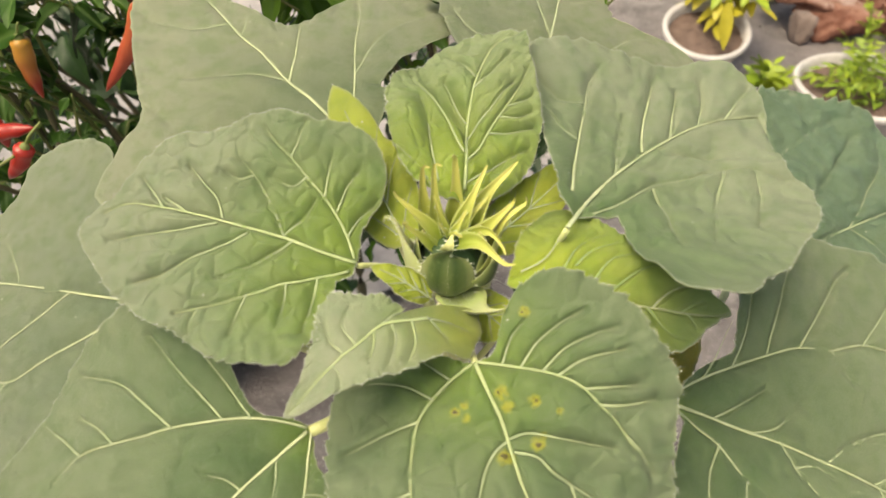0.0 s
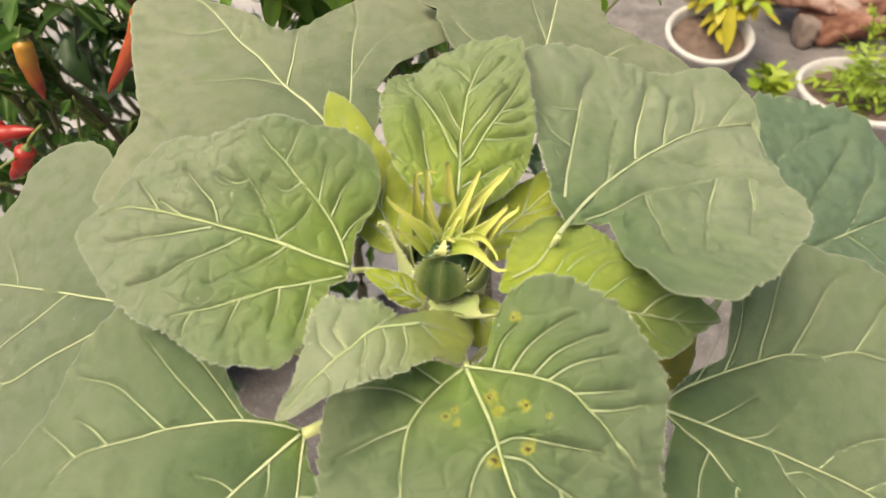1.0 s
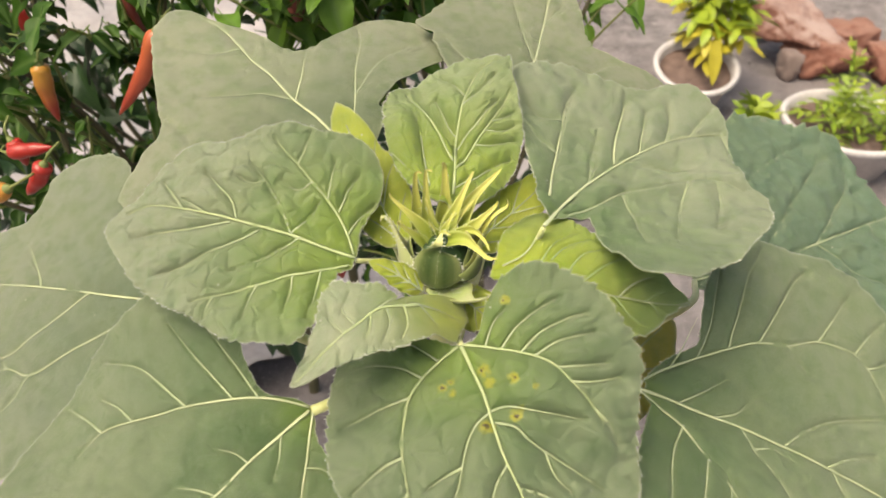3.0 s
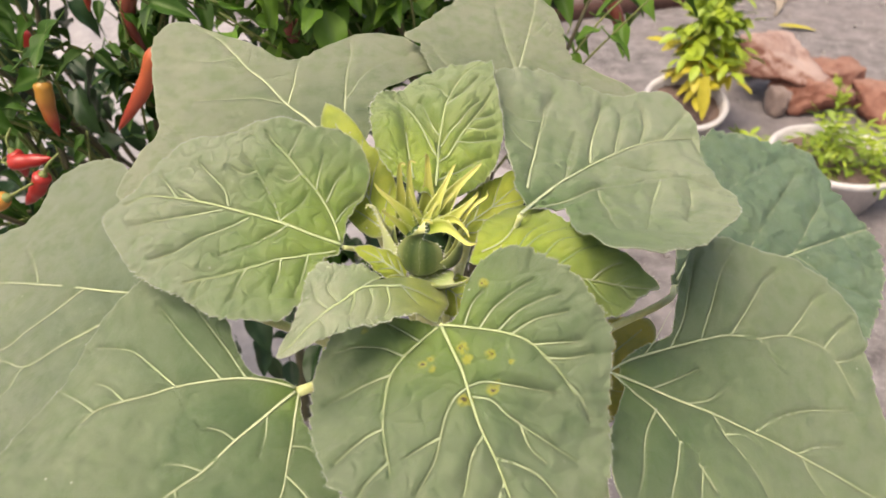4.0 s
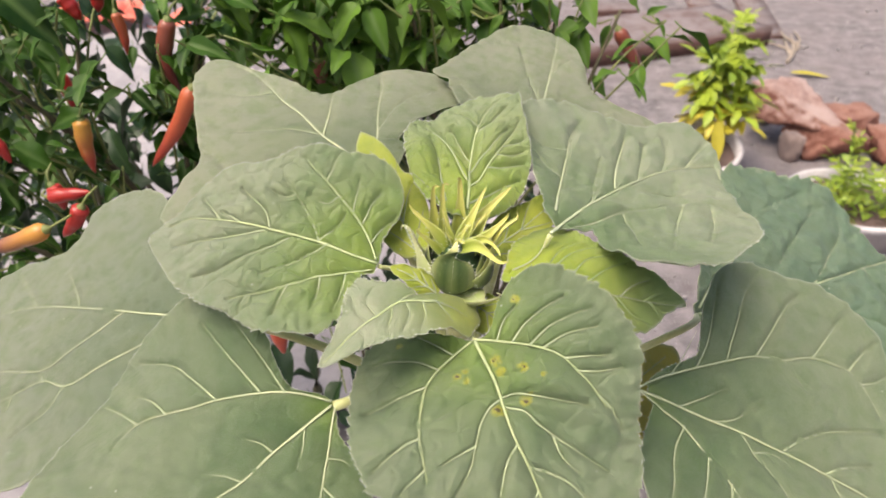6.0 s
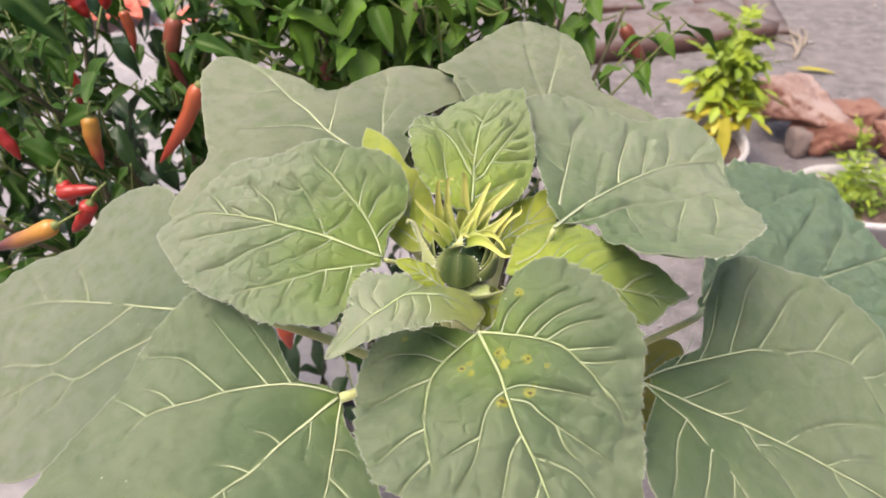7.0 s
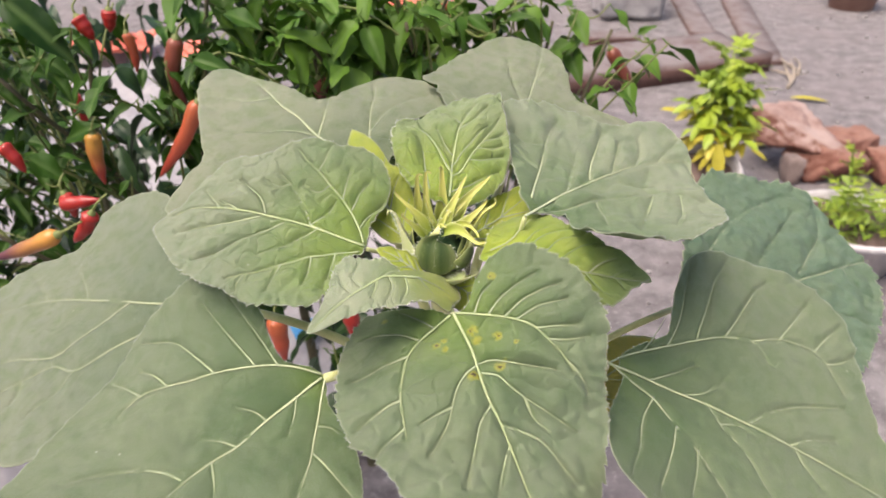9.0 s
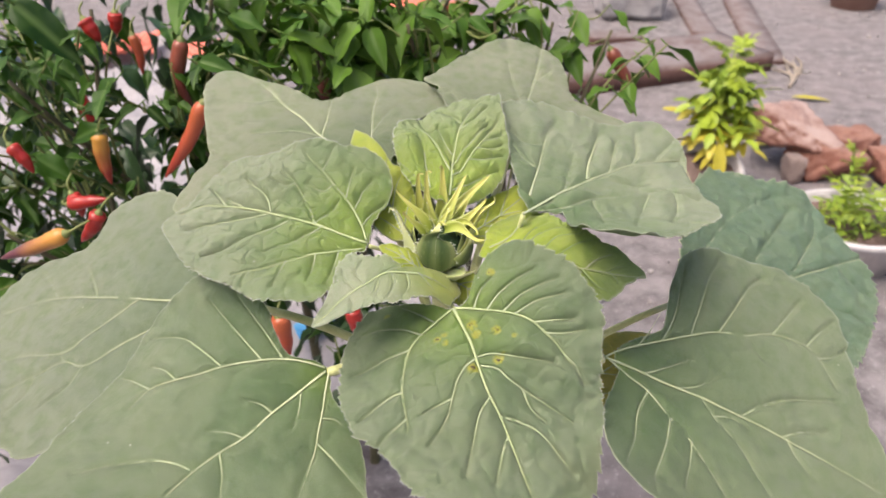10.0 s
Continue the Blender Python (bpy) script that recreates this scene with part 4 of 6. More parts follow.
leaf(plant, (0.2113, 0.1500, 0.7831), (0.952, 0.141, -0.270), (0.302, -0.302, 0.905), 80.7,
    (0.0, -0.0, -0.0, 0.0, 0.0, 0.0),
    (71, 75, 83, 95, 94, 94, 94, 95, 95, 95, 91, 87, 80, 77, 74, 73, 74, 77, 82, 85, 85, 84, 85, 91, 100, 97, 94, 94, 94, 95, 89, 81, 76, 72, 69, 70),
    (((-80, -45), (-36, -28), (13, -2), (57, 21), (84, 34)),
        ((-79, -41), (-45, 14), (-20, 47), (21, 79)),
        ((-80, -47), (-42, -52), (-2, -56), (39, -55)),
        ((13, -2), (44, 43), (51, 68)),
        ((-36, -28), (-4, 19), (32, 68)),
        ((57, 21), (64, 6), (76, -1)),
        ((13, -2), (35, -16), (61, -28))), LEAF_DARK, VEIN_FINE, "dark blue-green lower leaf", 12, pucker=3.0, quilt=9.0, groove=1.2, groove_w=2.0, blister=1.6, cell=16.0, rings=90, spokes=480, teeth=0.03,
     stalk=[(0.112, 0.030, 0.831), (0.079, 0.010, 0.825), (0.03, 0.0, 0.79), (0.004, 0.002, 0.74)], stalk_r=0.0021)


def small_leaf(tip, root, normal, width, mat, label, seed, young, bend=(0, 0, 0, -3, 0, -2), rib=0.6, sharp=1.0):
    a, b = Vector(root), Vector(tip)
    length = (b - a).length * 1000
    leaf(plant, tuple((a + b) / 2), tuple(b - a), normal, length * 0.5, bend, ovate(length, width, sharp, 0.1), pinnate(length, width),
         mat, VEIN_FINE, label, seed, young, pucker=0.9, teeth=0.01, rings=26, spokes=160, rib=rib, fuzz=200)


small_leaf((-0.044, 0.033, 0.919), (-0.015, -0.012, 0.890), (-0.05, -0.45, 0.9), 26, LEAF_YELLOW, "young yellow-green leaf beside the bud", 21, (0.85, 0.0), sharp=1.8)
small_leaf((0.041, 0.027, 0.899), (0.008, -0.012, 0.889), (0.1, -0.45, 0.9), 21, LEAF_YELLOW, "young yellow-green leaf beside the bud", 22, (0.85, 0.0), (0, 0, 0, 3, 0, 4))
small_leaf((-0.0215, -0.028, 0.897), (-0.004, -0.029, 0.885), (0.15, -0.5, 0.85), 10, LEAF_YELLOW, "tiny yellow young leaf under the bud", 23, (1.0, 0.0))
small_leaf((0.022, -0.034, 0.876), (0.003, -0.018, 0.876), (0.0, -0.5, 0.87), 18, LEAF_YELLOW, "small yellow-green young leaf under the bud", 24, (0.85, 0.0))
small_leaf((0.114, 0.062, 0.785), (0.050, -0.012, 0.785), (0.1, -0.3, 0.95), 52, OLD_LEAF, "yellowing lower leaf", 25, (0.0, 0.0))

# ---- the bud ----
bud = empty("flower_bud", pose(-0.0005, -0.013, 0.8885))
bud.parent = plant
bud["label"] = "closed green sunflower bud with curling yellow-green bracts"
cup = bmesh.new()
bmesh.ops.create_uvsphere(cup, u_segments=32, v_segments=20, radius=0.0108)
for vert in cup.verts:
    vert.co.z *= 0.72 if vert.co.z < 0 else 0.85
    k = 1 + 0.05 * math.sin(9 * math.atan2(vert.co.y, vert.co.x))
    vert.co.x *= k
    vert.co.y *= k
for face in cup.faces:
    face.smooth = True
part("bud_core", cup, BUD, bud, "dark green bud core")


def bract(points, widths, name="bract", mat=None, seed=0, channel=0.35, label="", hairs=40):
    """A tapering pointed scale along a line of points (mm from the bud's middle), hollowed like a gutter, with white hairs on its edges."""
    rng = np.random.default_rng(seed + 400)
    line = smooth_line(np.array(points, float) * 0.001, 22)
    w = np.interp(np.linspace(0, 1, 22), np.linspace(0, 1, len(widths)), widths) * 0.001
    tang = np.gradient(line, axis=0)
    tang /= np.linalg.norm(tang, axis=1)[:, None]
    out = line.copy()
    out[:, 2] = 0
    flat = np.linalg.norm(out, axis=1)[:, None]
    out = np.where(flat > 1e-4, out / np.maximum(flat, 1e-4), (0, -1, 0)) * 0.5 + np.array((0, 0.6 if name == "bract" else 0.0, -0.5))
    side = np.cross(tang, out)
    side /= np.linalg.norm(side, axis=1)[:, None] + 1e-9
    out = np.cross(side, tang)
    cols = 7
    verts, faces = [], []
    for layer in (0, 1):
        for i in range(22):
            for c in range(cols):
                x = c / (cols - 1) * 2 - 1
                lift = -channel * x * x * w[i] + (0.00025 + 0.0004 * w[i] / 0.008) * (1 - layer) * (1 - 0.7 * x * x)
                verts.append(line[i] + side[i] * x * w[i] * 0.5 + out[i] * lift)
    n = 22 * cols
    for i in range(21):
        for c in range(cols - 1):
            a, b, d, e = i * cols + c, i * cols + c + 1, (i + 1) * cols + c + 1, (i + 1) * cols + c
            faces += [(a, b, d, e), (n + a, n + e, n + d, n + b)]
        for c in (0, cols - 1):
            a, b = i * cols + c, (i + 1) * cols + c
            faces.append((a, b, n + b, n + a) if c == 0 else (a, n + a, n + b, b))
    me = from_arrays(name, verts, faces)
    at = me.attributes.new("young", 'FLOAT', 'POINT')
    y = np.repeat(np.linspace(0, 1, 22), cols)
    at.data.foreach_set("value", np.concatenate([y, y]).astype(np.float32))
    at = me.attributes.new("rim", 'FLOAT', 'POINT')
    y = np.tile([0.8, 0.15, 0.0, 0.25, 0.0, 0.15, 0.8], 22) * (1.0 if name == "outer_bract" else 0.75)
    at.data.foreach_set("value", np.concatenate([y, y]).astype(np.float32))
    ob = part(name, me, mat or BRACT, bud, label)
    hv, hf = [], []
    for _ in range(hairs):
        i = int(rng.integers(1, 20))
        sgn = rng.choice((-1, 1)) if rng.random() < 0.75 else 0
        p = line[i] + side[i] * sgn * w[i] * 0.5 + out[i] * (-channel * w[i] * abs(sgn) + 0.0005 * (1 - abs(sgn)))
        d = side[i] * sgn * rng.uniform(0.4, 1.0) + out[i] * (rng.uniform(-0.3, 0.8) if sgn else 1.0) + rng.normal(0, 0.3, 3)
        d *= rng.uniform(0.0006, 0.0016) * (1.35 if name == "outer_bract" else 0.8) / np.linalg.norm(d)
        k = len(hv)
        t = tang[i] * (0.00006 if name == "outer_bract" else 0.00004)
        hv += [p - t, p + t, p + out[i] * 0.00008, p + d]
        hf += [(k, k + 1, k + 3), (k + 1, k + 2, k + 3), (k + 2, k, k + 3)]
    part("hair", from_arrays("hair", hv, hf, False), HAIR, ob, "fine white hairs")["kind"] = "stuff"
    return ob


# standing inner scales: root, belly, tip with a small hook (mm from the bud's middle)
for n, (root, belly, tip, hook, width) in enumerate((
        ((1, 8, 6), (1, 11, 20), (0.3, 13, 33), (-0.5, 10.5, 34.5), 8.5),
        ((-5, 3, 8), (-6, 6, 20), (-6, 8, 33), (-3.5, 7.5, 33.5), 6.5),
        ((-8, 5, 6), (-10, 8, 18), (-10, 9, 31), (-7.5, 8.5, 32), 7.5),
        ((-4, 0, 10), (-10, 0.5, 17), (-17.5, 1, 25), (-18.5, 1, 27.5), 6.0),
        ((-6, -3, 9), (-11, -4, 14), (-15, -5, 19), (-13.5, -5.5, 20.5), 4.5),
        ((5, 6, 9), (11, 13, 18), (19, 21, 24), (21, 23, 25.5), 8.0),
        ((2, 3, 11), (6, 8, 19), (10, 14.5, 27), (11, 16, 28.5), 6.0),
        ((7, 2, 8), (14, 4, 14), (20, 7, 20), (20.5, 6.5, 22.5), 6.5),
        ((4, 0, 11), (12, 0, 13.5), (17, -7, 14), (18.5, -10.5, 13.2), 4.5),
        ((3, -3, 11.5), (10, -6, 13.5), (18, -14, 12.5), (21.5, -15.5, 13.8), 6.0),
        ((2, 2, 12), (6, 5, 15), (10.5, 9.5, 18.5), (11.5, 10.5, 19.5), 4.5),
        ((-2, 1, 12), (-4, 2, 18), (-5.5, 3, 23.5), (-6, 3.5, 24.5), 3.8),
        ((1, 0, 12.5), (3, 2, 15), (4.5, 3.5, 18), (5, 4, 18.8), 3.2),
        ((0, -2, 12.5), (1.5, -2.5, 14), (3, -3, 13.6), (4, -3.2, 13.2), 2.6),
        ((-1, -1, 12.3), (-2.5, -1.5, 14.5), (-3.5, -1.5, 16.5), (-3.8, -1.5, 17), 2.6))):
    root = (root[0], root[1], root[2] - 1.5)
    bract([root, belly, tip, hook], [width * 0.95, width * 1.0, width * 0.80, width * 0.50, width * 0.32, width * 0.24, 0.6], seed=n, channel=0.4)
# outer green scales hugging the bud; pale tips fold over its top
bract([(0, -5, -9.5), (-0.3, -12.6, -4), (-0.3, -13.0, 3.0), (0, -10.6, 9.6), (0.4, -6.5, 13.2), (0.8, -3.0, 13.8)], [10, 15, 17.5, 18, 18, 16.5, 12, 2.5, 0.8], "outer_bract", BRACT_GREEN, 31, 0.20, "rounded dark green bract with a pale midline and folded pale tip", 420)
bract([(5, 0, -8), (11.0, -2.5, -2), (12.2, -2.5, 4.5), (11.5, -1.5, 9.5), (9.5, 0, 13)], [6, 9, 11, 10, 7, 1.2], "outer_bract", BRACT_GREEN, 32, 0.25)
bract([(7, 0, -7), (14, -1, 0), (15.5, 1, 9), (19, 4, 16), (24.5, 7, 20), (24, 7, 23)], [9, 16, 13, 8, 4, 2.4, 0.6], "outer_bract", BRACT, 33)
bract([(-6, -3, -7), (-13.5, -5, -1), (-15, -5, 8), (-17.5, -4, 17), (-20.5, -3.5, 20.5), (-21.5, -4.5, 19)], [9, 17, 15, 8, 3.4, 2, 0.6], "outer_bract", BRACT_PALE, 34, 0.4, "pale bract fringed with white hairs", 260)
bract([(-4, -1, -8), (-10.5, -3, -2), (-11.8, -3, 4.5), (-11, -2, 9.5), (-9, -0.5, 13)], [6, 9, 11, 10, 7, 1.2], "outer_bract", BRACT_GREEN, 35, 0.25)
bract([(2, -7, -9), (6, -16, -7), (12, -23, -1), (18, -27, 5), (19.5, -27.5, 7), (18, -27, 7.5)], [11, 18, 16, 9, 3.6, 1.6, 0.6], "outer_bract", BRACT_PALE, 36, 0.2, "pale downy bract with a hooked tip")
bract([(7, -3, -8), (13, -6.5, -3), (15.5, -6, 4), (14.5, -4, 9.5)], [8, 13, 13, 8, 1.2], "outer_bract", BRACT_GREEN, 39)
bract([(-3, 6, -8), (-8, 11, 0), (-9, 11, 9), (-8, 9, 16)], [6, 11, 9, 4, 0.8], "outer_bract", BRACT_GREEN, 37)
bract([(5, 7, -8), (8, 12, 0), (9, 13, 9), (10, 13, 17)], [6, 11, 9, 4, 0.8], "outer_bract", BRACT_GREEN, 38)

# long soft down where the young leaves meet the bud
rng = np.random.default_rng(61)
hv, hf = [], []
for _ in range(900):
    a = rng.uniform(0, 2 * math.pi)
    p = np.array((math.cos(a) * rng.uniform(0.009, 0.015), math.sin(a) * rng.uniform(0.009, 0.015), rng.uniform(-0.012, -0.005)))
    d = np.array((math.cos(a), math.sin(a), rng.uniform(-0.4, 1.0))) + rng.normal(0, 0.5, 3)
    d *= rng.uniform(0.002, 0.005) / np.linalg.norm(d)
    w = np.cross(d, (0.3, 0.2, 1.0))
    w *= 0.00004 / np.linalg.norm(w)
    k = len(hv)
    hv += [p - w, p + w, p + (0, 0, 0.00006), p + d]
    hf += [(k, k + 1, k + 3), (k + 1, k + 2, k + 3), (k + 2, k, k + 3)]
part("down", from_arrays("down", hv, hf, False), HAIR, bud, "long soft white down")["kind"] = "stuff"

# ---- things on the ground ----
WHITE_POT = plain("white_plastic", (0.44, 0.41, 0.42), (0.62, 0.59, 0.59), 12, 0.45, 0.1, 0.001)
WHITEWASH = plain("worn_whitewash", (0.25, 0.23, 0.235), (0.42, 0.40, 0.40), 9, 0.9, 0.6, 0.006)
SOIL = plain("potting_soil", (0.10, 0.065, 0.055), (0.22, 0.15, 0.13), 40, 0.95, 1.0, 0.01)
CLAY = plain("terracotta", (0.24, 0.13, 0.10), (0.34, 0.20, 0.16), 15, 0.8, 0.3, 0.002)
BRICK_RED = dusty("broken_brick_red", (0.13, 0.050, 0.035), (0.26, 0.110, 0.080), (0.30, 0.165, 0.130), 16, 1.0)
BRICK_PALE = dusty("broken_brick_dusty", (0.15, 0.060, 0.045), (0.27, 0.135, 0.105), (0.40, 0.30, 0.275), 9, 1.0)
MORTAR = plain("grey_mortar", (0.16, 0.115, 0.105), (0.26, 0.20, 0.185), 30, 0.9, 0.6, 0.004)
LEDGE = dusty("dusty_red_brick", (0.080, 0.038, 0.032), (0.15, 0.075, 0.062), (0.215, 0.190, 0.192))
LIME = plain("lime_leaf", (0.19, 0.275, 0.018), (0.29, 0.36, 0.03), 60, 0.5, 0.2, 0.001)
LIME_GREEN = plain("fresh_green_leaf", (0.13, 0.215, 0.016), (0.21, 0.295, 0.025), 60, 0.5, 0.2, 0.001)
YELLOW = plain("yellow_leaf", (0.33, 0.29, 0.022), (0.44, 0.37, 0.035), 50, 0.5, 0.2, 0.001)
DRY = plain("dry_stalk", (0.26, 0.21, 0.165), (0.39, 0.33, 0.27), 40, 0.8, 0.3, 0.002)


def lathe(profile, sides=48):
    b = bmesh.new()
    rows = []
    for r, z in profile:
        rows.append([b.verts.new((r * math.cos(2 * math.pi * k / sides), r * math.sin(2 * math.pi * k / sides), z)) for k in range(sides)])
    for lo, hi in zip(rows, rows[1:]):
        for k in range(sides):
            f = b.faces.new((lo[k], lo[(k + 1) % sides], hi[(k + 1) % sides], hi[k]))
            f.smooth = True
    return b


def flower_pot(m, radius, height, mat, label, soil=0.03, rim=0.012):
    pot = empty("flower_pot", m)
    tagged(pot, label, "pot")
    r2 = radius * 0.72
    part("pot_body", lathe([(0.001, 0.0), (r2, 0.0), (radius - rim, height - 2 * rim), (radius, height - 1.6 * rim), (radius + rim * 0.2, height - 0.5 * rim), (radius - rim * 0.3, height),
                            (radius - rim, height - 0.3 * rim), (radius - rim * 1.3, height - 1.5 * rim), (r2 * 0.96, 0.006), (0.001, 0.006)]), mat, pot)
    b = bmesh.new()
    bmesh.ops.create_circle(b, cap_ends=True, segments=40, radius=radius - rim * 1.25)
    bmesh.ops.subdivide_edges(b, edges=list(b.edges), cuts=1)
    bmesh.ops.triangulate(b, faces=list(b.faces))
    bmesh.ops.subdivide_edges(b, edges=list(b.edges), cuts=3, use_grid_fill=True)
    for vert in b.verts:
        vert.co.z = height - soil + 0.008 * noise.noise(vert.co * 30)
    for f in b.faces:
        f.smooth = True
    part("soil", b, SOIL, pot, "dry brown potting soil")
    return pot


# the small white pot leans towards the walk
flower_pot(pose(0.562, 1.775, 0.030, 16, 0, 0), 0.118, 0.13, WHITE_POT, "round white plastic flower pot, leaning, with brown soil")
flower_pot(pose(0.915, 1.515, 0.0), 0.165, 0.125, WHITE_POT, "wide white plastic flower pot with stained rim")
flower_pot(pose(2.00, 4.55, 0.0), 0.17, 0.20, CLAY, "dark terracotta flower pot standing on the concrete")


def leaflet(length, width, droop=0.2):
    """Top and underside of a small pointed leaflet along x."""
    rows, verts, faces = 7, [], []
    for layer in (0, 1):
        for i in range(rows):
            t = i / (rows - 1)
            w = width * 0.5 * (math.sin(math.pi * min(1, 0.06 + t * 0.94)) ** 0.8) * (1 - 0.35 * t) + 1e-5
            z = -droop * length * t * t
            for x in (-1, -0.5, 0, 0.5, 1):
                verts.append((t * length, x * w, z + 0.18 * w * abs(x) * 1.2 - (0.0004 + 0.0006 * (1 - abs(x))) * layer * (0.2 + math.sin(math.pi * t))))
    n = rows * 5
    for i in range(rows - 1):
        for c in range(4):
            a, b, d, e = i * 5 + c, i * 5 + c + 1, (i + 1) * 5 + c + 1, (i + 1) * 5 + c
            faces += [(a, e, d, b), (n + a, n + b, n + d, n + e)]
    return np.array(verts), faces


def compound_leaf(length, pairs, leaf_len, leaf_w, rng, droop=0.25):
    """A feathered leaf along x: a thin middle stalk with pairs of leaflets and one at its end."""
    V, F = [], []

    def put(verts, faces, m):
        k = len(V)
        V.extend([tuple(m @ Vector(v)) for v in verts])
        F.extend([tuple(k + i for i in f) for f in faces])

    arc = lambda t: Vector((t * length, 0, length * (0.25 * t - droop * 1.6 * t * t)))
    line = np.array([arc(t) for t in np.linspace(0, 1, 10)])
    me = tube("rachis", line, np.linspace(0.0016, 0.0006, 10), 5)
    put([v.co for v in me.vertices], [tuple(p.vertices) for p in me.polygons], Matrix())
    bpy.data.meshes.remove(me)
    for k in range(pairs):
        t = 0.2 + 0.75 * k / pairs
        size = leaf_len * (0.7 + 0.5 * math.sin(math.pi * t)) * rng.uniform(0.85, 1.15)
        for sgn in (1, -1):
            v, f = leaflet(size, leaf_w * size / leaf_len, rng.uniform(0.1, 0.4))
            put(v, f, Matrix.Translation(arc(t)) @ pose(0, 0, 0, rng.uniform(-25, 25), rng.uniform(-10, 25), sgn * rng.uniform(45, 70)))
    v, f = leaflet(leaf_len * 1.1, leaf_w, 0.2)
    put(v, f, Matrix.Translation(arc(1)) @ pose(0, 0, 0, rng.uniform(-20, 20), rng.uniform(0, 30), 0))
    return from_arrays("leaf", V, F)


def leafy_plant(name, label, base, top, leaves, mats, seed, length=0.11, leaf_len=0.035, leaf_w=0.014, spread=(15, 70), low=0.15):
    """A small bedding plant: a stem with feathered leaves all round."""
    rng = np.random.default_rng(seed)
    plant2 = empty(name, pose(*base))
    tagged(plant2, label, "plant")
    top = Vector(top) - Vector(base)
    line = smooth_line([(0, 0, -0.02), (top.x * 0.4 + 0.01, top.y * 0.4, top.z * 0.5), tuple(top)], 16)
    part("stem", tube("stem", line, np.linspace(0.005, 0.002, 16), 8), LIME_GREEN, plant2)
    shapes = [compound_leaf(length, 4, leaf_len, leaf_w, rng) for _ in range(4)]
    for k in range(leaves):
        t = low + (1 - low) * (k + rng.uniform(0, 1)) / leaves
        p = line[min(15, int(t * 15))]
        me = shapes[k % 4]
        mat = mats[0] if t < low + 0.15 else mats[1 + int(rng.integers(0, len(mats) - 1))]
        s = (1.15 - 0.5 * t) * rng.uniform(0.8, 1.2)
        ob = part("leaf", me.copy(), None, plant2, "", Matrix.Translation(p) @ pose(0, 0, 0, rng.uniform(-20, 20), -rng.uniform(*spread) * (0.4 + t), k * 137.5 + rng.uniform(-20, 20)) @ Matrix.Scale(s, 4))
        ob.data.materials.append(mat)
    return plant2


leafy_plant("bedding_plant", "lime-green bedding plant with yellow lower leaves in a white pot", (0.600, 1.84, 0.10), (0.640, 1.92, 0.46), 46, (YELLOW, LIME, LIME, LIME_GREEN), 3, 0.125, 0.052, 0.032, (-35, 40), 0.30)
leafy_plant("bedding_plant", "low feathery lime-green plant in a wide white pot", (0.88, 1.52, 0.08), (0.89, 1.53, 0.17), 22, (LIME_GREEN, LIME, LIME_GREEN), 4, 0.13, 0.034, 0.012, (5, 55), 0.1)
leafy_plant("bedding_plant", "low feathery lime-green plant in a wide white pot", (0.97, 1.47, 0.08), (0.98, 1.48, 0.16), 20, (LIME_GREEN, LIME, LIME_GREEN), 5, 0.13, 0.034, 0.012, (5, 55), 0.1)
leafy_plant("bedding_plant", "upright feathery lime-green sprig in a wide white pot", (0.925, 1.63, 0.10), (0.928, 1.66, 0.27), 8, (LIME_GREEN, LIME, LIME), 6, 0.05, 0.022, 0.008, (30, 70), 0.3)
leafy_plant("seedling", "small seedling with yellow-green leaves on the ground", (0.70, 1.62, 0.0), (0.70, 1.62, 0.10), 5, (LIME, LIME, LIME_GREEN), 7, 0.06, 0.05, 0.028, (20, 60), 0.4)


def loose_leaf(name, label, m, length, width, mat):
    v, f = leaflet(length, width, 0.1)
    tagged(part(name, from_arrays(name, v, f), mat, None, "", m), label, "leaf")


loose_leaf("yellow_leaf", "big yellow leaf hanging over the white pot", pose(0.585, 1.70, 0.24, 0, 62, -80), 0.12, 0.045, YELLOW)
loose_leaf("fallen_leaf", "fallen yellow leaf lying on the concrete", pose(1.15, 2.80, 0.012, 0, -3, -10), 0.15, 0.05, YELLOW)
loose_leaf("fallen_leaf", "fallen yellow-green leaf beside the broken bricks", pose(0.80, 2.33, 0.012, 0, -3, 60), 0.16, 0.045, LIME)
loose_leaf("fallen_leaf", "fallen yellow-green leaf beside the broken bricks", pose(0.86, 2.26, 0.012, 0, -3, 20), 0.10, 0.045, YELLOW)


def block(label, m, size, seed, mat, rough=0.006, name="brick", category="brick", broken=False):
    b = chunk(size, seed) if broken else lump(size, seed, rough)
    lift = -min(v.co.z for v in b.verts)
    ob = part(name, b, mat, None, "", m @ Matrix.Translation((0, 0, lift - 0.004)))
    return tagged(ob, label, category)


block("lower broken red brick in the heap", pose(1.02, 2.02, 0.0, 0, 0, 12), (0.26, 0.20, 0.11), 31, BRICK_RED, broken=True)
block("broken red brick lying in the heap", pose(1.25, 1.96, 0.0, 0, 0, -8), (0.28, 0.22, 0.13), 32, BRICK_RED, broken=True)
block("broken red brick behind the heap", pose(1.14, 2.18, 0.0, 0, 0, 25), (0.22, 0.16, 0.12), 23, BRICK_RED, broken=True)
block("dusty broken brick lying tilted on top of the heap", pose(0.965, 2.14, 0.06, 4, 8, -14), (0.36, 0.24, 0.15), 34, BRICK_PALE, broken=True)
block("lump of grey mortar between the broken bricks", pose(0.915, 1.99, 0.0, 0, 0, 10), (0.07, 0.09, 0.10), 25, MORTAR, 0.2, "mortar_lump", "mortar", True)

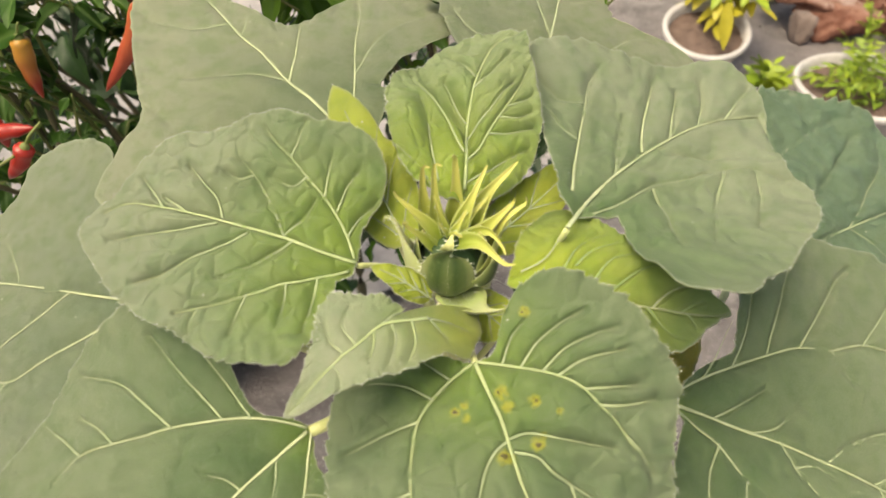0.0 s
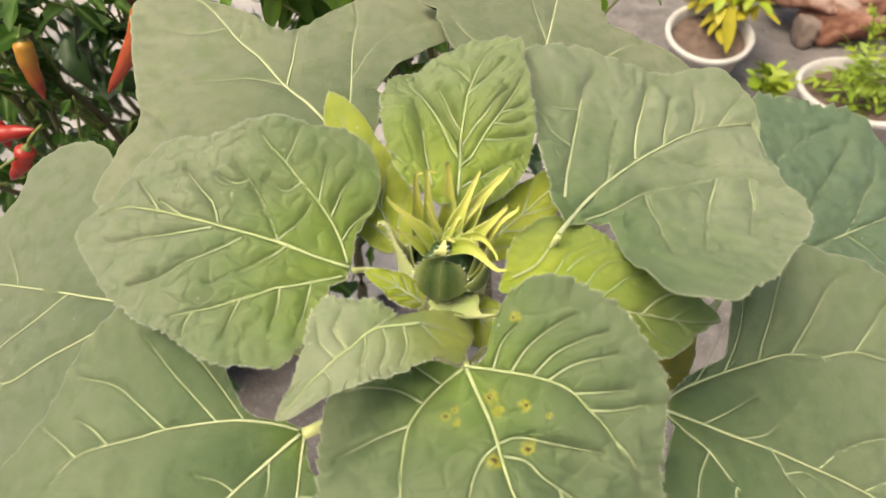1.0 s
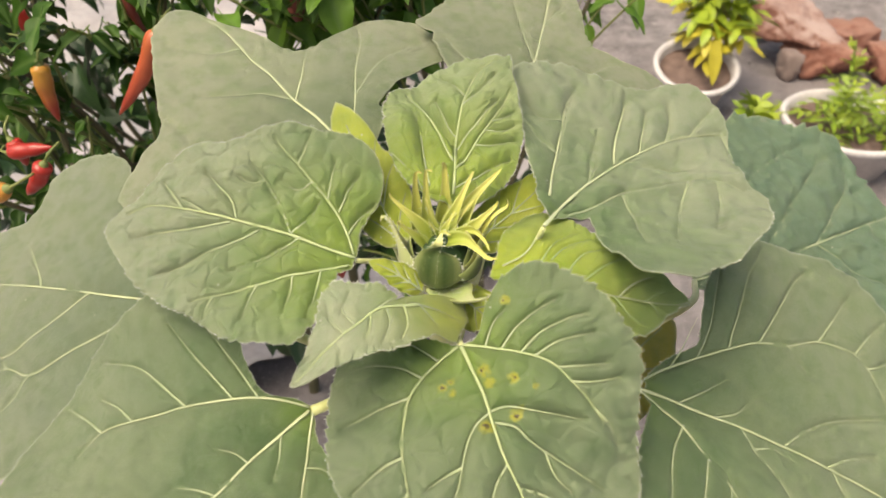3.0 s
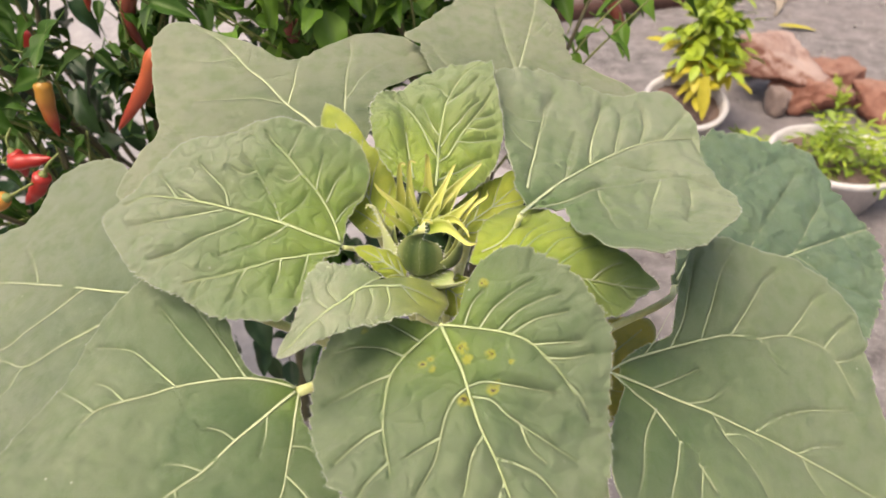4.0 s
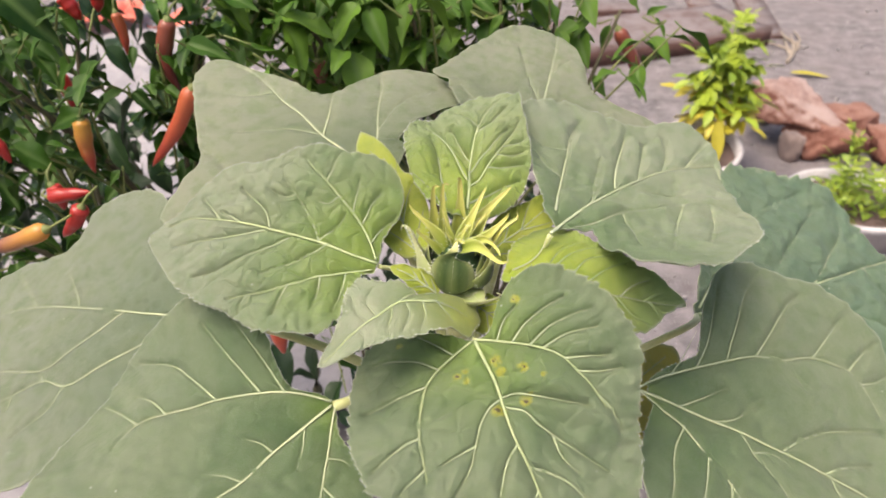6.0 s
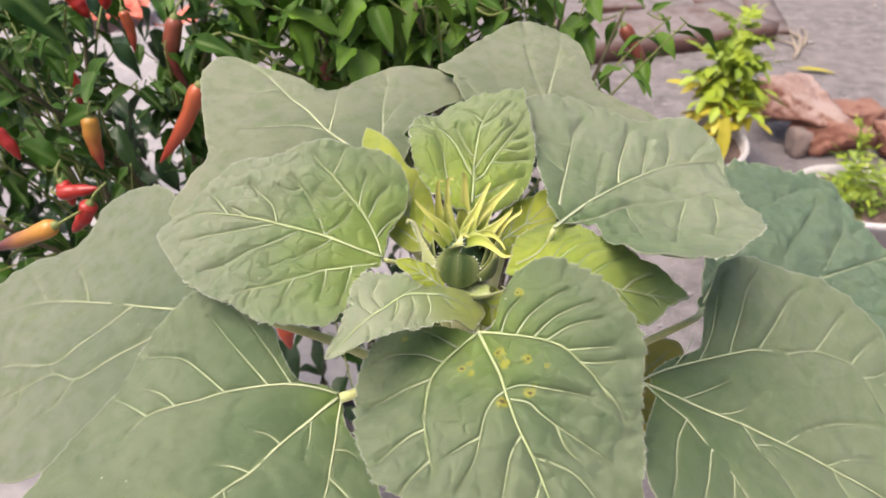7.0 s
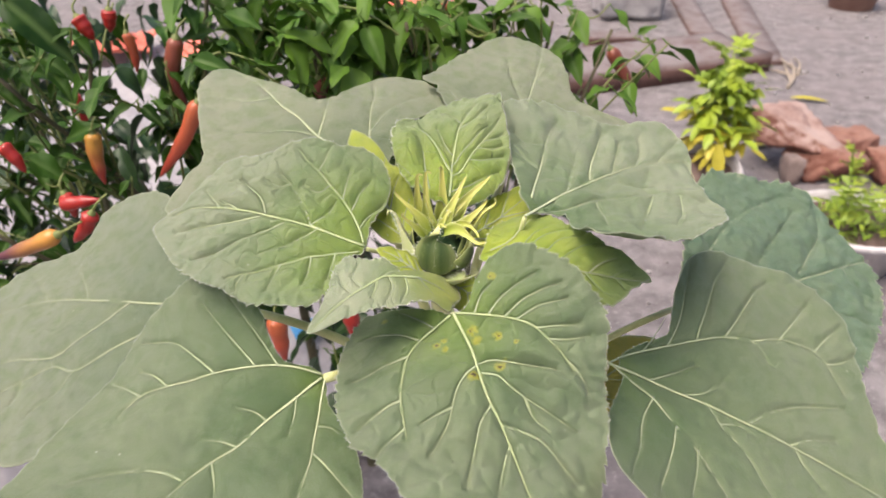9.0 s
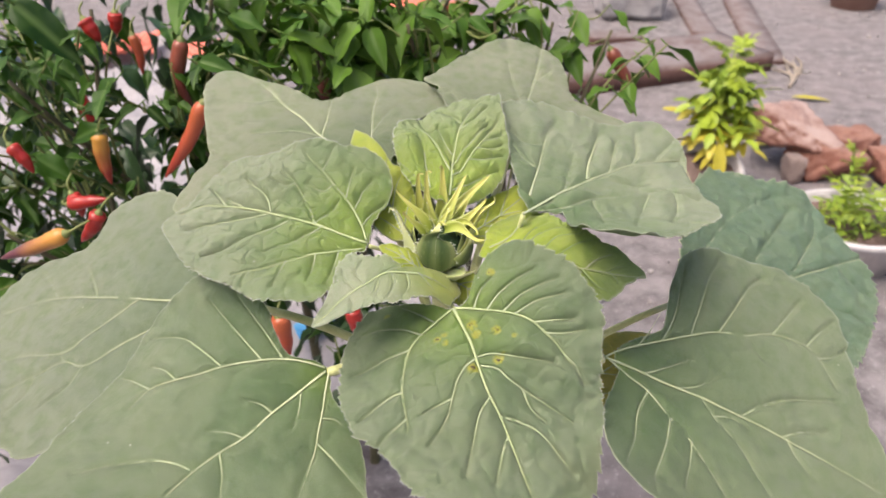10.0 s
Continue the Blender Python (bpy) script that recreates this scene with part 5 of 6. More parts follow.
# low brick edging and battens across the yard
block("low dusty red brick kerb with worn edge", pose(0.575, 3.157, 0.0, 0, 0, 24.5), (1.12, 0.42, 0.085), 6, LEDGE, 0.010, "brick_kerb", "kerb")
block("loose red brick lying by the kerb", pose(0.46, 3.48, 0.0, 0, 0, 10), (0.26, 0.13, 0.09), 7, LEDGE, 0.006)
block("long dusty red batten lying on the concrete", pose(1.26, 4.0, -0.008, 0, 0, 84), (1.4, 0.15, 0.03), 8, LEDGE, 0.012, "batten", "batten")
block("long dusty red batten lying on the concrete", pose(1.0, 4.3, -0.008, 0, 0, 88), (1.0, 0.14, 0.03), 9, LEDGE, 0.012, "batten", "batten")
block("rough whitewashed concrete block", pose(0.62, 4.30, 0.0, 0, 0, 4), (0.36, 0.4, 0.30), 10, WHITEWASH, 0.02, "concrete_block", "block")
rng = np.random.default_rng(9)
for k in range(5):
    x, y = 1.18 + 0.03 * k, 2.95 + 0.06 * k
    pts = [(x, y, 0.006), (x + rng.uniform(-0.05, 0.06), y + 0.12, 0.02), (x + rng.uniform(-0.08, 0.08), y + 0.28, 0.008)]
    tagged(part("dry_stalk", tube("dry_stalk", smooth_line(pts, 14), np.linspace(0.008, 0.003, 14), 6), DRY), "dry pale stalk lying on the concrete", "stalk", group="dry stalks")

# ---- the chilli plants and the sheet behind them ----
def chilli_leaf_material(name, a, b2):
    m, nt, b = material(name)
    tc = nt.nodes.new("ShaderNodeTexCoord").outputs["Object"]
    info = nt.nodes.new("ShaderNodeObjectInfo").outputs["Random"]
    col = mixed(nt, info, a, b2)
    col = mixed(nt, ramp(nt, speckle(nt, 90, 4, 0.6, tc), [(0.45, (0, 0, 0)), (0.75, (0.4, 0.4, 0.4))]), col, (0.06, 0.12, 0.02))
    axis = nt.nodes.new("ShaderNodeSeparateXYZ")
    nt.links.new(tc, axis.inputs[0])
    away = nt.nodes.new("ShaderNodeMath")
    away.operation = 'ABSOLUTE'
    nt.links.new(axis.outputs["Y"], away.inputs[0])
    col = mixed(nt, ramp(nt, away.outputs[0], [(0.0002, (0.6, 0.6, 0.6)), (0.0006, (0, 0, 0))]), col, (0.12, 0.20, 0.055))
    nt.links.new(col, b.inputs["Base Color"])
    b.inputs["Roughness"].default_value = 0.50
    b.inputs["Specular IOR Level"].default_value = 0.22
    bumped(nt, b, speckle(nt, 250, 3, 0.6, tc), 0.25, 0.0008)
    t = add(nt, "ShaderNodeBsdfTranslucent")
    t.inputs["Color"].default_value = (0.20, 0.36, 0.03, 1)
    mix = add(nt, "ShaderNodeMixShader", Fac=0.22)
    nt.links.new(b.outputs[0], mix.inputs[1])
    nt.links.new(t.outputs[0], mix.inputs[2])
    nt.links.new(mix.outputs[0], nt.nodes["Material Output"].inputs["Surface"])
    return m


def fruit_material(name, top, low):
    """Chilli skin that ripens from its stalk to its tip."""
    m, nt, b = material(name)
    at = nt.nodes.new("ShaderNodeAttribute")
    at.attribute_name = "ripe"
    tc = nt.nodes.new("ShaderNodeTexCoord").outputs["Object"]
    col = mixed(nt, ramp(nt, mixed(nt, 0.25, at.outputs["Fac"], speckle(nt, 70, 3, 0.6, tc)), [(0.25, (0, 0, 0)), (0.7, (1, 1, 1))]), top, low)
    nt.links.new(col, b.inputs["Base Color"])
    b.inputs["Roughness"].default_value = 0.32
    b.inputs["Subsurface Weight"].default_value = 0.1
    b.inputs["Subsurface Radius"].default_value = (0.004, 0.001, 0.0005)
    bumped(nt, b, speckle(nt, 60, 2, 0.5, tc), 0.2, 0.002)
    return m


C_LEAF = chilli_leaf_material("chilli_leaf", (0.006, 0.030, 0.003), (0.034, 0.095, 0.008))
# copy for the middle plants: fresher green, with their stronger light put in
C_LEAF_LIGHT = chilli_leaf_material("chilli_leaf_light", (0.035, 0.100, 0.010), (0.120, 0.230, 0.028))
# inner leaves: the thicket's shade is put into this darker green
C_LEAF_SHADE = plain("chilli_leaf_shade", (0.008, 0.028, 0.006), (0.022, 0.060, 0.012), 40, 0.45, 0.3, 0.001)
C_TWIG = plain("chilli_twig", (0.10, 0.14, 0.03), (0.20, 0.22, 0.07), 60, 0.6, 0.3, 0.001)
C_WOOD = plain("chilli_wood", (0.05, 0.05, 0.025), (0.12, 0.10, 0.05), 60, 0.7, 0.4, 0.001)
RED = fruit_material("chilli_red", (0.35, 0.024, 0.018), (0.29, 0.014, 0.012))
ORANGE = fruit_material("chilli_orange", (0.42, 0.10, 0.040), (0.40, 0.060, 0.035))
TURNING_RED = fruit_material("chilli_ripening", (0.52, 0.26, 0.05), (0.34, 0.045, 0.030))
TURNING = fruit_material("chilli_turning", (0.52, 0.24, 0.05), (0.12, 0.035, 0.05))
BROWN = fruit_material("chilli_brown", (0.24, 0.065, 0.040), (0.11, 0.020, 0.016))
GREEN_FRUIT = fruit_material("chilli_green", (0.30, 0.36, 0.05), (0.36, 0.40, 0.06))


def chilli_blade(length, width, droop, fold, wave, seed, mat):
    rows, cols = 11, 7
    verts, faces = [], []
    for layer in (0, 1):
        for i in range(rows):
            t = i / (rows - 1)
            w = width * 0.5 * (max(0.0, math.sin(math.pi * t ** 0.70)) ** 0.85) * (1 - 0.15 * t) + 0.0003
            for c in range(cols):
                x = c / (cols - 1) * 2 - 1
                z = -droop * length * t * t + fold * w * abs(x) + wave * w * math.sin(t * 9 + seed + 2 * x) * abs(x) - 0.0009 * math.exp(-(x / 0.18) ** 2)
                z -= layer * 0.0004 * (1 - x * x)
                verts.append((t * length - 0.15 * droop * length * t * t, x * w, z))
    n = rows * cols
    for i in range(rows - 1):
        for c in range(cols - 1):
            a, b, d, e = i * cols + c, i * cols + c + 1, (i + 1) * cols + c + 1, (i + 1) * cols + c
            faces += [(a, e, d, b), (n + a, n + b, n + d, n + e)]
    stalk = tube("s", [(-0.012, 0, 0.004), (-0.005, 0, 0.0015), (0.002, 0, 0)], 0.0007, 5)
    k = len(verts)
    verts += [tuple(v.co) for v in stalk.vertices]
    faces += [tuple(k + i for i in p.vertices) for p in stalk.polygons]
    bpy.data.meshes.remove(stalk)
    me = from_arrays("leaf", verts, faces)
    me.materials.append(mat)
    return me


BLADE_SHAPES = (
    (0.050, 0.026, 0.30, 0.28, 0.22), (0.044, 0.024, 0.50, 0.40, 0.20), (0.050, 0.028, 0.22, 0.22, 0.25), (0.046, 0.022, 0.35, 0.45, 0.18),
    (0.050, 0.025, 0.55, 0.35, 0.25), (0.032, 0.018, 0.30, 0.35, 0.20))
BLADES = [chilli_blade(*shape, k, C_LEAF) for k, shape in enumerate(BLADE_SHAPES)]
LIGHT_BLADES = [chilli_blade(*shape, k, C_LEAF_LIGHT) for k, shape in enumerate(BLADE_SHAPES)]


def chilli_fruit(parent, top, tip, r, mat, bend=0.006, label=""):
    a, b = np.array(top), np.array(tip)
    mid = (a + b) / 2 + np.array((bend, 0, 0))
    line = smooth_line([a, mid, b], 22)
    t = np.linspace(0, 1, 22)
    prof = r * np.clip(np.minimum(1, (t / 0.10 + 0.35)), 0, 1) * (1 - 0.25 * t - 0.68 * t ** 4)
    prof *= 1 + 0.05 * np.sin(t * 17 + top[0] * 90)
    me = tube("chilli", line, prof, 14, 1.0, up=(0.1, 1, 0.05))
    at = me.attributes.new("ripe", 'FLOAT', 'POINT')
    at.data.foreach_set("value", np.repeat(t, 14).astype(np.float32))
    ob = part("chilli", me, mat, parent, label)
    d = (a - line[2]) / np.linalg.norm(a - line[2])
    part("calyx", tube("calyx", [a - d * 0.004, a, a + d * 0.003], [r * 0.62, r * 0.50, r * 0.22], 10), C_TWIG, ob)
    part("fruit_stalk", tube("fruit_stalk", smooth_line([a + d * 0.002, a + d * 0.008 + np.array((0.001, 0.002, 0.001)), a + d * 0.013 + np.array((0.003, 0.010, 0.001))], 10), np.linspace(0.0011, 0.0009, 10), 6), C_TWIG, ob)
    return ob


def chilli_plant(label, foot, crowns, count, seed, fruits, sprays=(), blades=BLADES, sizes=(0.6, 1.05)):
    """A bushy chilli plant: woody stem, forking branches to each crown, leaves in clusters along the twigs, fruits."""
    rng = np.random.default_rng(seed)
    bush = empty("chilli_plant", pose(*foot))
    tagged(bush, label, "plant")
    o = np.array(foot)
    fork = np.array((0, 0, 0.42))
    part("trunk", tube("trunk", smooth_line([(0, 0, -0.03), (0.01, 0, 0.2), fork], 14), np.linspace(0.010, 0.007, 14), 10), C_WOOD, bush)
    tips = []
    for c in crowns:  # place, spread, number of twigs
        end = np.array(c[:3]) - o
        mid = fork + (end - fork) * 0.5 + np.append(rng.normal(0, 0.02, 2), 0.03)
        limb = smooth_line([fork, mid, end], 24)
        part("branch", tube("branch", limb, np.linspace(0.0045, 0.0018, 24), 7), C_WOOD, bush)
        for _ in range(c[4]):
            start = limb[int(rng.integers(8, 24))]
            goal = end + rng.normal(0, 1, 3) * np.array((c[3], c[3], c[3] * 0.55))
            twig = smooth_line([start, (start + goal) / 2 + np.array((0, 0, 0.015)), goal], 10)
            part("twig", tube("twig", twig, np.linspace(0.0018, 0.0009, 10), 5), C_TWIG, bush)
            tips.append(twig)
    for k in range(count):
        twig = tips[k % len(tips)]
        p = twig[int(rng.integers(3, 10))] + rng.normal(0, 0.006, 3)
        yaw, drop = rng.uniform(0, 360), rng.uniform(-10, 45)
        part("leaf", blades[int(rng.integers(0, 6))], None, bush, "", Matrix.Translation(p) @ pose(0, 0, 0, rng.uniform(-25, 25), drop, yaw) @ Matrix.Scale(rng.uniform(*sizes), 4))
    for k, (a, b) in enumerate(sprays):
        a, b = Vector(a) - Vector(foot), Vector(b) - Vector(foot)
        x = (b - a).normalized()
        z = Vector((rng.uniform(-0.4, 0.4), rng.uniform(-0.9, -0.2), 0.8))
        y = z.cross(x).normalized()
        z = x.cross(y)
        size = (b - a).length / 0.048
        m = Matrix(((x.x, y.x, z.x, a.x), (x.y, y.y, z.y, a.y), (x.z, y.z, z.z, a.z), (0, 0, 0, 1)))
        part("leaf", blades[(0, 2, 3)[k % 3]], None, bush, "", m @ Matrix.Diagonal((size, size * rng.uniform(0.7, 0.95), size, 1)))
        near = min((t for twig in tips for t in twig), key=lambda t: np.linalg.norm(t - np.array(a)))
        part("twig", tube("twig", smooth_line([tuple(near), tuple((np.array(near) + np.array(a)) / 2 - (0, 0, 0.006)), tuple(a - x * 0.01 * size + z * 0.003 * size)], 8), np.linspace(0.0014, 0.0008, 8), 5), C_TWIG, bush)
    for top, tip, r, mat, bend, lab in fruits:
        chilli_fruit(bush, np.array(top) - o, np.array(tip) - o, r, mat, bend, lab)
    return bush


# single leaves that stand out: root and tip
LEFT_SPRAY = (((-0.354, 0.23, 0.94), (-0.306, 0.222, 0.903)),
           ((-0.312, 0.235, 0.916), (-0.325, 0.227, 0.911)),
           ((-0.288, 0.272, 0.844), (-0.268, 0.264, 0.829)),
           ((-0.297, 0.25, 0.857), (-0.314, 0.242, 0.861)),
           ((-0.372, 0.287, 0.857), (-0.381, 0.279, 0.836)),
           ((-0.231, 0.264, 0.887), (-0.195, 0.256, 0.885)),
           ((-0.326, 0.241, 0.854), (-0.297, 0.233, 0.853)),
           ((-0.371, 0.278, 0.768), (-0.384, 0.27, 0.783)),
           ((-0.401, 0.255, 0.789), (-0.416, 0.247, 0.775)),
           ((-0.292, 0.232, 0.793), (-0.303, 0.224, 0.783)),
           ((-0.365, 0.269, 0.811), (-0.33, 0.261, 0.834)),
           ((-0.412, 0.283, 0.758), (-0.427, 0.275, 0.749)),
           ((-0.407, 0.26, 0.845), (-0.388, 0.252, 0.831)))
MIDDLE_SPRAY = (((-0.255, 0.39, 0.894), (-0.219, 0.382, 0.867)),
           ((-0.241, 0.427, 0.862), (-0.275, 0.419, 0.833)),
           ((-0.214, 0.404, 0.858), (-0.218, 0.396, 0.827)),
           ((-0.179, 0.441, 0.884), (-0.141, 0.433, 0.864)),
           ((-0.135, 0.418, 0.864), (-0.164, 0.41, 0.858)),
           ((-0.149, 0.395, 0.848), (-0.183, 0.387, 0.858)),
           ((-0.219, 0.432, 0.818), (-0.178, 0.424, 0.839)),
           ((-0.094, 0.41, 0.874), (-0.116, 0.402, 0.9)),
           ((-0.129, 0.447, 0.839), (-0.088, 0.439, 0.819)),
           ((-0.086, 0.424, 0.899), (-0.049, 0.416, 0.871)),
           ((-0.073, 0.401, 0.865), (-0.099, 0.393, 0.872)),
           ((-0.232, 0.438, 0.887), (-0.225, 0.43, 0.867)),
           ((-0.05, 0.415, 0.862), (-0.069, 0.407, 0.847)),
           ((-0.021, 0.392, 0.895), (0.001, 0.384, 0.885)),
           ((0.015, 0.429, 0.881), (0.039, 0.421, 0.894)),
           ((0.005, 0.406, 0.876), (-0.01, 0.398, 0.862)),
           ((0.048, 0.443, 0.878), (0.058, 0.435, 0.86)),
           ((0.036, 0.42, 0.897), (0.015, 0.412, 0.901)),
           ((-0.203, 0.397, 0.881), (-0.179, 0.389, 0.873)),
           ((-0.262, 0.435, 0.842), (-0.268, 0.427, 0.826)))
END_SPRAY = (((0.083, 0.59, 0.811), (0.111, 0.582, 0.803)),
           ((0.124, 0.602, 0.814), (0.116, 0.594, 0.784)),
           ((0.132, 0.595, 0.857), (0.157, 0.587, 0.837)),
           ((0.165, 0.607, 0.825), (0.183, 0.599, 0.841)),
           ((0.172, 0.599, 0.824), (0.192, 0.591, 0.807)),
           ((0.107, 0.592, 0.757), (0.131, 0.584, 0.733)),
           ((0.084, 0.609, 0.852), (0.108, 0.601, 0.838)),
           ((0.06, 0.601, 0.806), (0.087, 0.593, 0.802)))

chilli_plant("bushy chilli plant hung with red and orange chillies", (-0.36, 0.36, 0.0),
             [(-0.26, 0.30, 0.86, 0.045, 6), (-0.36, 0.34, 0.91, 0.05, 2), (-0.45, 0.33, 0.86, 0.06, 7), (-0.33, 0.25, 0.74, 0.045, 5), (-0.42, 0.22, 0.74, 0.05, 5), (-0.25, 0.36, 0.93, 0.04, 5), (-0.385, 0.24, 0.875, 0.035, 6)], 285, 11,
             [((-0.229, 0.256, 0.856), (-0.278, 0.256, 0.785), 0.0072, ORANGE, 0.004, "long orange-red chilli"),
              ((-0.335, 0.264, 0.822), (-0.336, 0.264, 0.772), 0.0076, TURNING_RED, -0.002, "orange chilli ripening to red"),
              ((-0.321, 0.18, 0.796), (-0.287, 0.18, 0.802), 0.006, RED, 0.0, "red chilli"),
              ((-0.32, 0.185, 0.803), (-0.316, 0.185, 0.782), 0.0058, RED, 0.002, "red chilli"),
              ((-0.287, 0.165, 0.798), (-0.309, 0.165, 0.771), 0.0064, RED, 0.002, "red chilli"),
              ((-0.308, 0.15, 0.787), (-0.371, 0.15, 0.761), 0.007, TURNING, 0.003, "yellow chilli with a purple tip"),
              ((-0.371, 0.2, 0.836), (-0.358, 0.2, 0.812), 0.0058, RED, 0.002, "red chilli"),
              ((-0.26, 0.3, 0.895), (-0.262, 0.3, 0.831), 0.0074, BROWN, -0.008, "dark red chilli"),
              ((-0.357, 0.32, 0.906), (-0.346, 0.32, 0.886), 0.0072, RED, 0.0, "red chilli"),
              ((-0.332, 0.33, 0.91), (-0.335, 0.33, 0.89), 0.0068, RED, 0.0, "red chilli"),
              ((-0.332, 0.35, 0.885), (-0.33, 0.35, 0.847), 0.0052, ORANGE, 0.002, "thin orange chilli")], sprays=LEFT_SPRAY, sizes=(0.45, 0.80))
chilli_plant("leafy chilli plant with a few ripening chillies", (0.0, 0.52, 0.0),
             [(-0.15, 0.32, 0.885, 0.045, 7), (-0.07, 0.34, 0.90, 0.045, 7), (-0.10, 0.45, 0.91, 0.06, 7), (0.0, 0.46, 0.875, 0.05, 7), (0.06, 0.50, 0.865, 0.045, 6), (0.13, 0.57, 0.84, 0.030, 2), (-0.18, 0.40, 0.90, 0.05, 6)], 300, 12,
             [((-0.155, 0.35, 0.847), (-0.153, 0.35, 0.824), 0.0085, BROWN, 0.0, "dark chilli"),
              ((-0.099, 0.52, 0.868), (-0.091, 0.52, 0.843), 0.01, RED, 0.0, "red chilli"),
              ((-0.063, 0.56, 0.87), (-0.068, 0.56, 0.841), 0.011, RED, 0.0, "red chilli"),
              ((-0.063, 0.5, 0.824), (-0.066, 0.5, 0.808), 0.009, GREEN_FRUIT, 0.0, "yellow-green chilli"),
              ((-0.197, 0.48, 0.875), (-0.201, 0.48, 0.863), 0.008, ORANGE, 0.0, "orange chilli"),
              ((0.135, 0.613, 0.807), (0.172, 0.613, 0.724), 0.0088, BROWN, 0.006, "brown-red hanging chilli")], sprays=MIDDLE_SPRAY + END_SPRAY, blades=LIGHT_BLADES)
chilli_plant("leafy chilli plant at the back", (-0.55, 0.75, 0.0),
             [(-0.62, 0.48, 0.84, 0.07, 7), (-0.36, 0.60, 0.80, 0.06, 4), (-0.24, 0.58, 0.90, 0.07, 6), (-0.55, 0.38, 0.74, 0.06, 6), (-0.70, 0.6, 0.86, 0.07, 5)], 170, 13,
             [((-0.45, 0.42, 0.80), (-0.44, 0.42, 0.755), 0.008, RED, 0.0, "red chilli")])

chilli_plant("tall leafy chilli plant behind the sunflower", (-0.22, 0.66, 0.0),
             [(-0.22, 0.44, 0.92, 0.04, 7), (-0.13, 0.47, 0.91, 0.04, 8), (-0.05, 0.50, 0.89, 0.04, 8), (-0.16, 0.36, 0.86, 0.035, 6)], 280, 17,
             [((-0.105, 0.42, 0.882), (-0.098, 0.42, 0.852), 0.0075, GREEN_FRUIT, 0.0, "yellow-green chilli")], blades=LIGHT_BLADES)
chilli_plant("low chilli plant in the shade of the sunflower", (-0.30, 0.62, 0.0),
             [(-0.16, 0.40, 0.52, 0.05, 5), (-0.30, 0.46, 0.56, 0.07, 6), (-0.45, 0.45, 0.60, 0.07, 6), (-0.55, 0.35, 0.62, 0.06, 5), (-0.20, 0.60, 0.62, 0.08, 6)], 170, 14,
             [((-0.192, 0.25, 0.645), (-0.188, 0.25, 0.592), 0.010, ORANGE, 0.0, "orange chilli"),
              ((-0.133, 0.30, 0.620), (-0.128, 0.30, 0.585), 0.009, RED, 0.0, "red chilli")])

# extra leaves fill the thicket's inside; their darkened green stands for its shade
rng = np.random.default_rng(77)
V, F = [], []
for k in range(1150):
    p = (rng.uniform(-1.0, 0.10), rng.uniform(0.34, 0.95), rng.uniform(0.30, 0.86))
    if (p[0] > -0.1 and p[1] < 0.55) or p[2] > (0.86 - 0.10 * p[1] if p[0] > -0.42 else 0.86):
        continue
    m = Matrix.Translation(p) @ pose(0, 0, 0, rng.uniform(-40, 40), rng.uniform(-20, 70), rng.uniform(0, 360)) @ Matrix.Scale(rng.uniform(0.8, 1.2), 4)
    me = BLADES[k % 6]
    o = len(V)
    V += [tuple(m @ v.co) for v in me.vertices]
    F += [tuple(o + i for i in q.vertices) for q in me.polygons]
tagged(part("chilli_foliage", from_arrays("chilli_foliage", V, F), C_LEAF_SHADE), "dense inner chilli foliage with shade put into its dark green", "foliage", kind="stuff")

SHEET = plain("white_plastic_sheet", (0.24, 0.22, 0.228), (0.37, 0.34, 0.35), 5, 0.5, 0.4, 0.01)
RED_CLOTH = plain("coral_red_cloth", (0.62, 0.10, 0.07), (0.75, 0.28, 0.20), 6, 0.8, 0.4, 0.01)
BLUE_CLOTH = plain("blue_plastic", (0.03, 0.22, 0.50), (0.12, 0.42, 0.68), 8, 0.5, 0.3, 0.01)


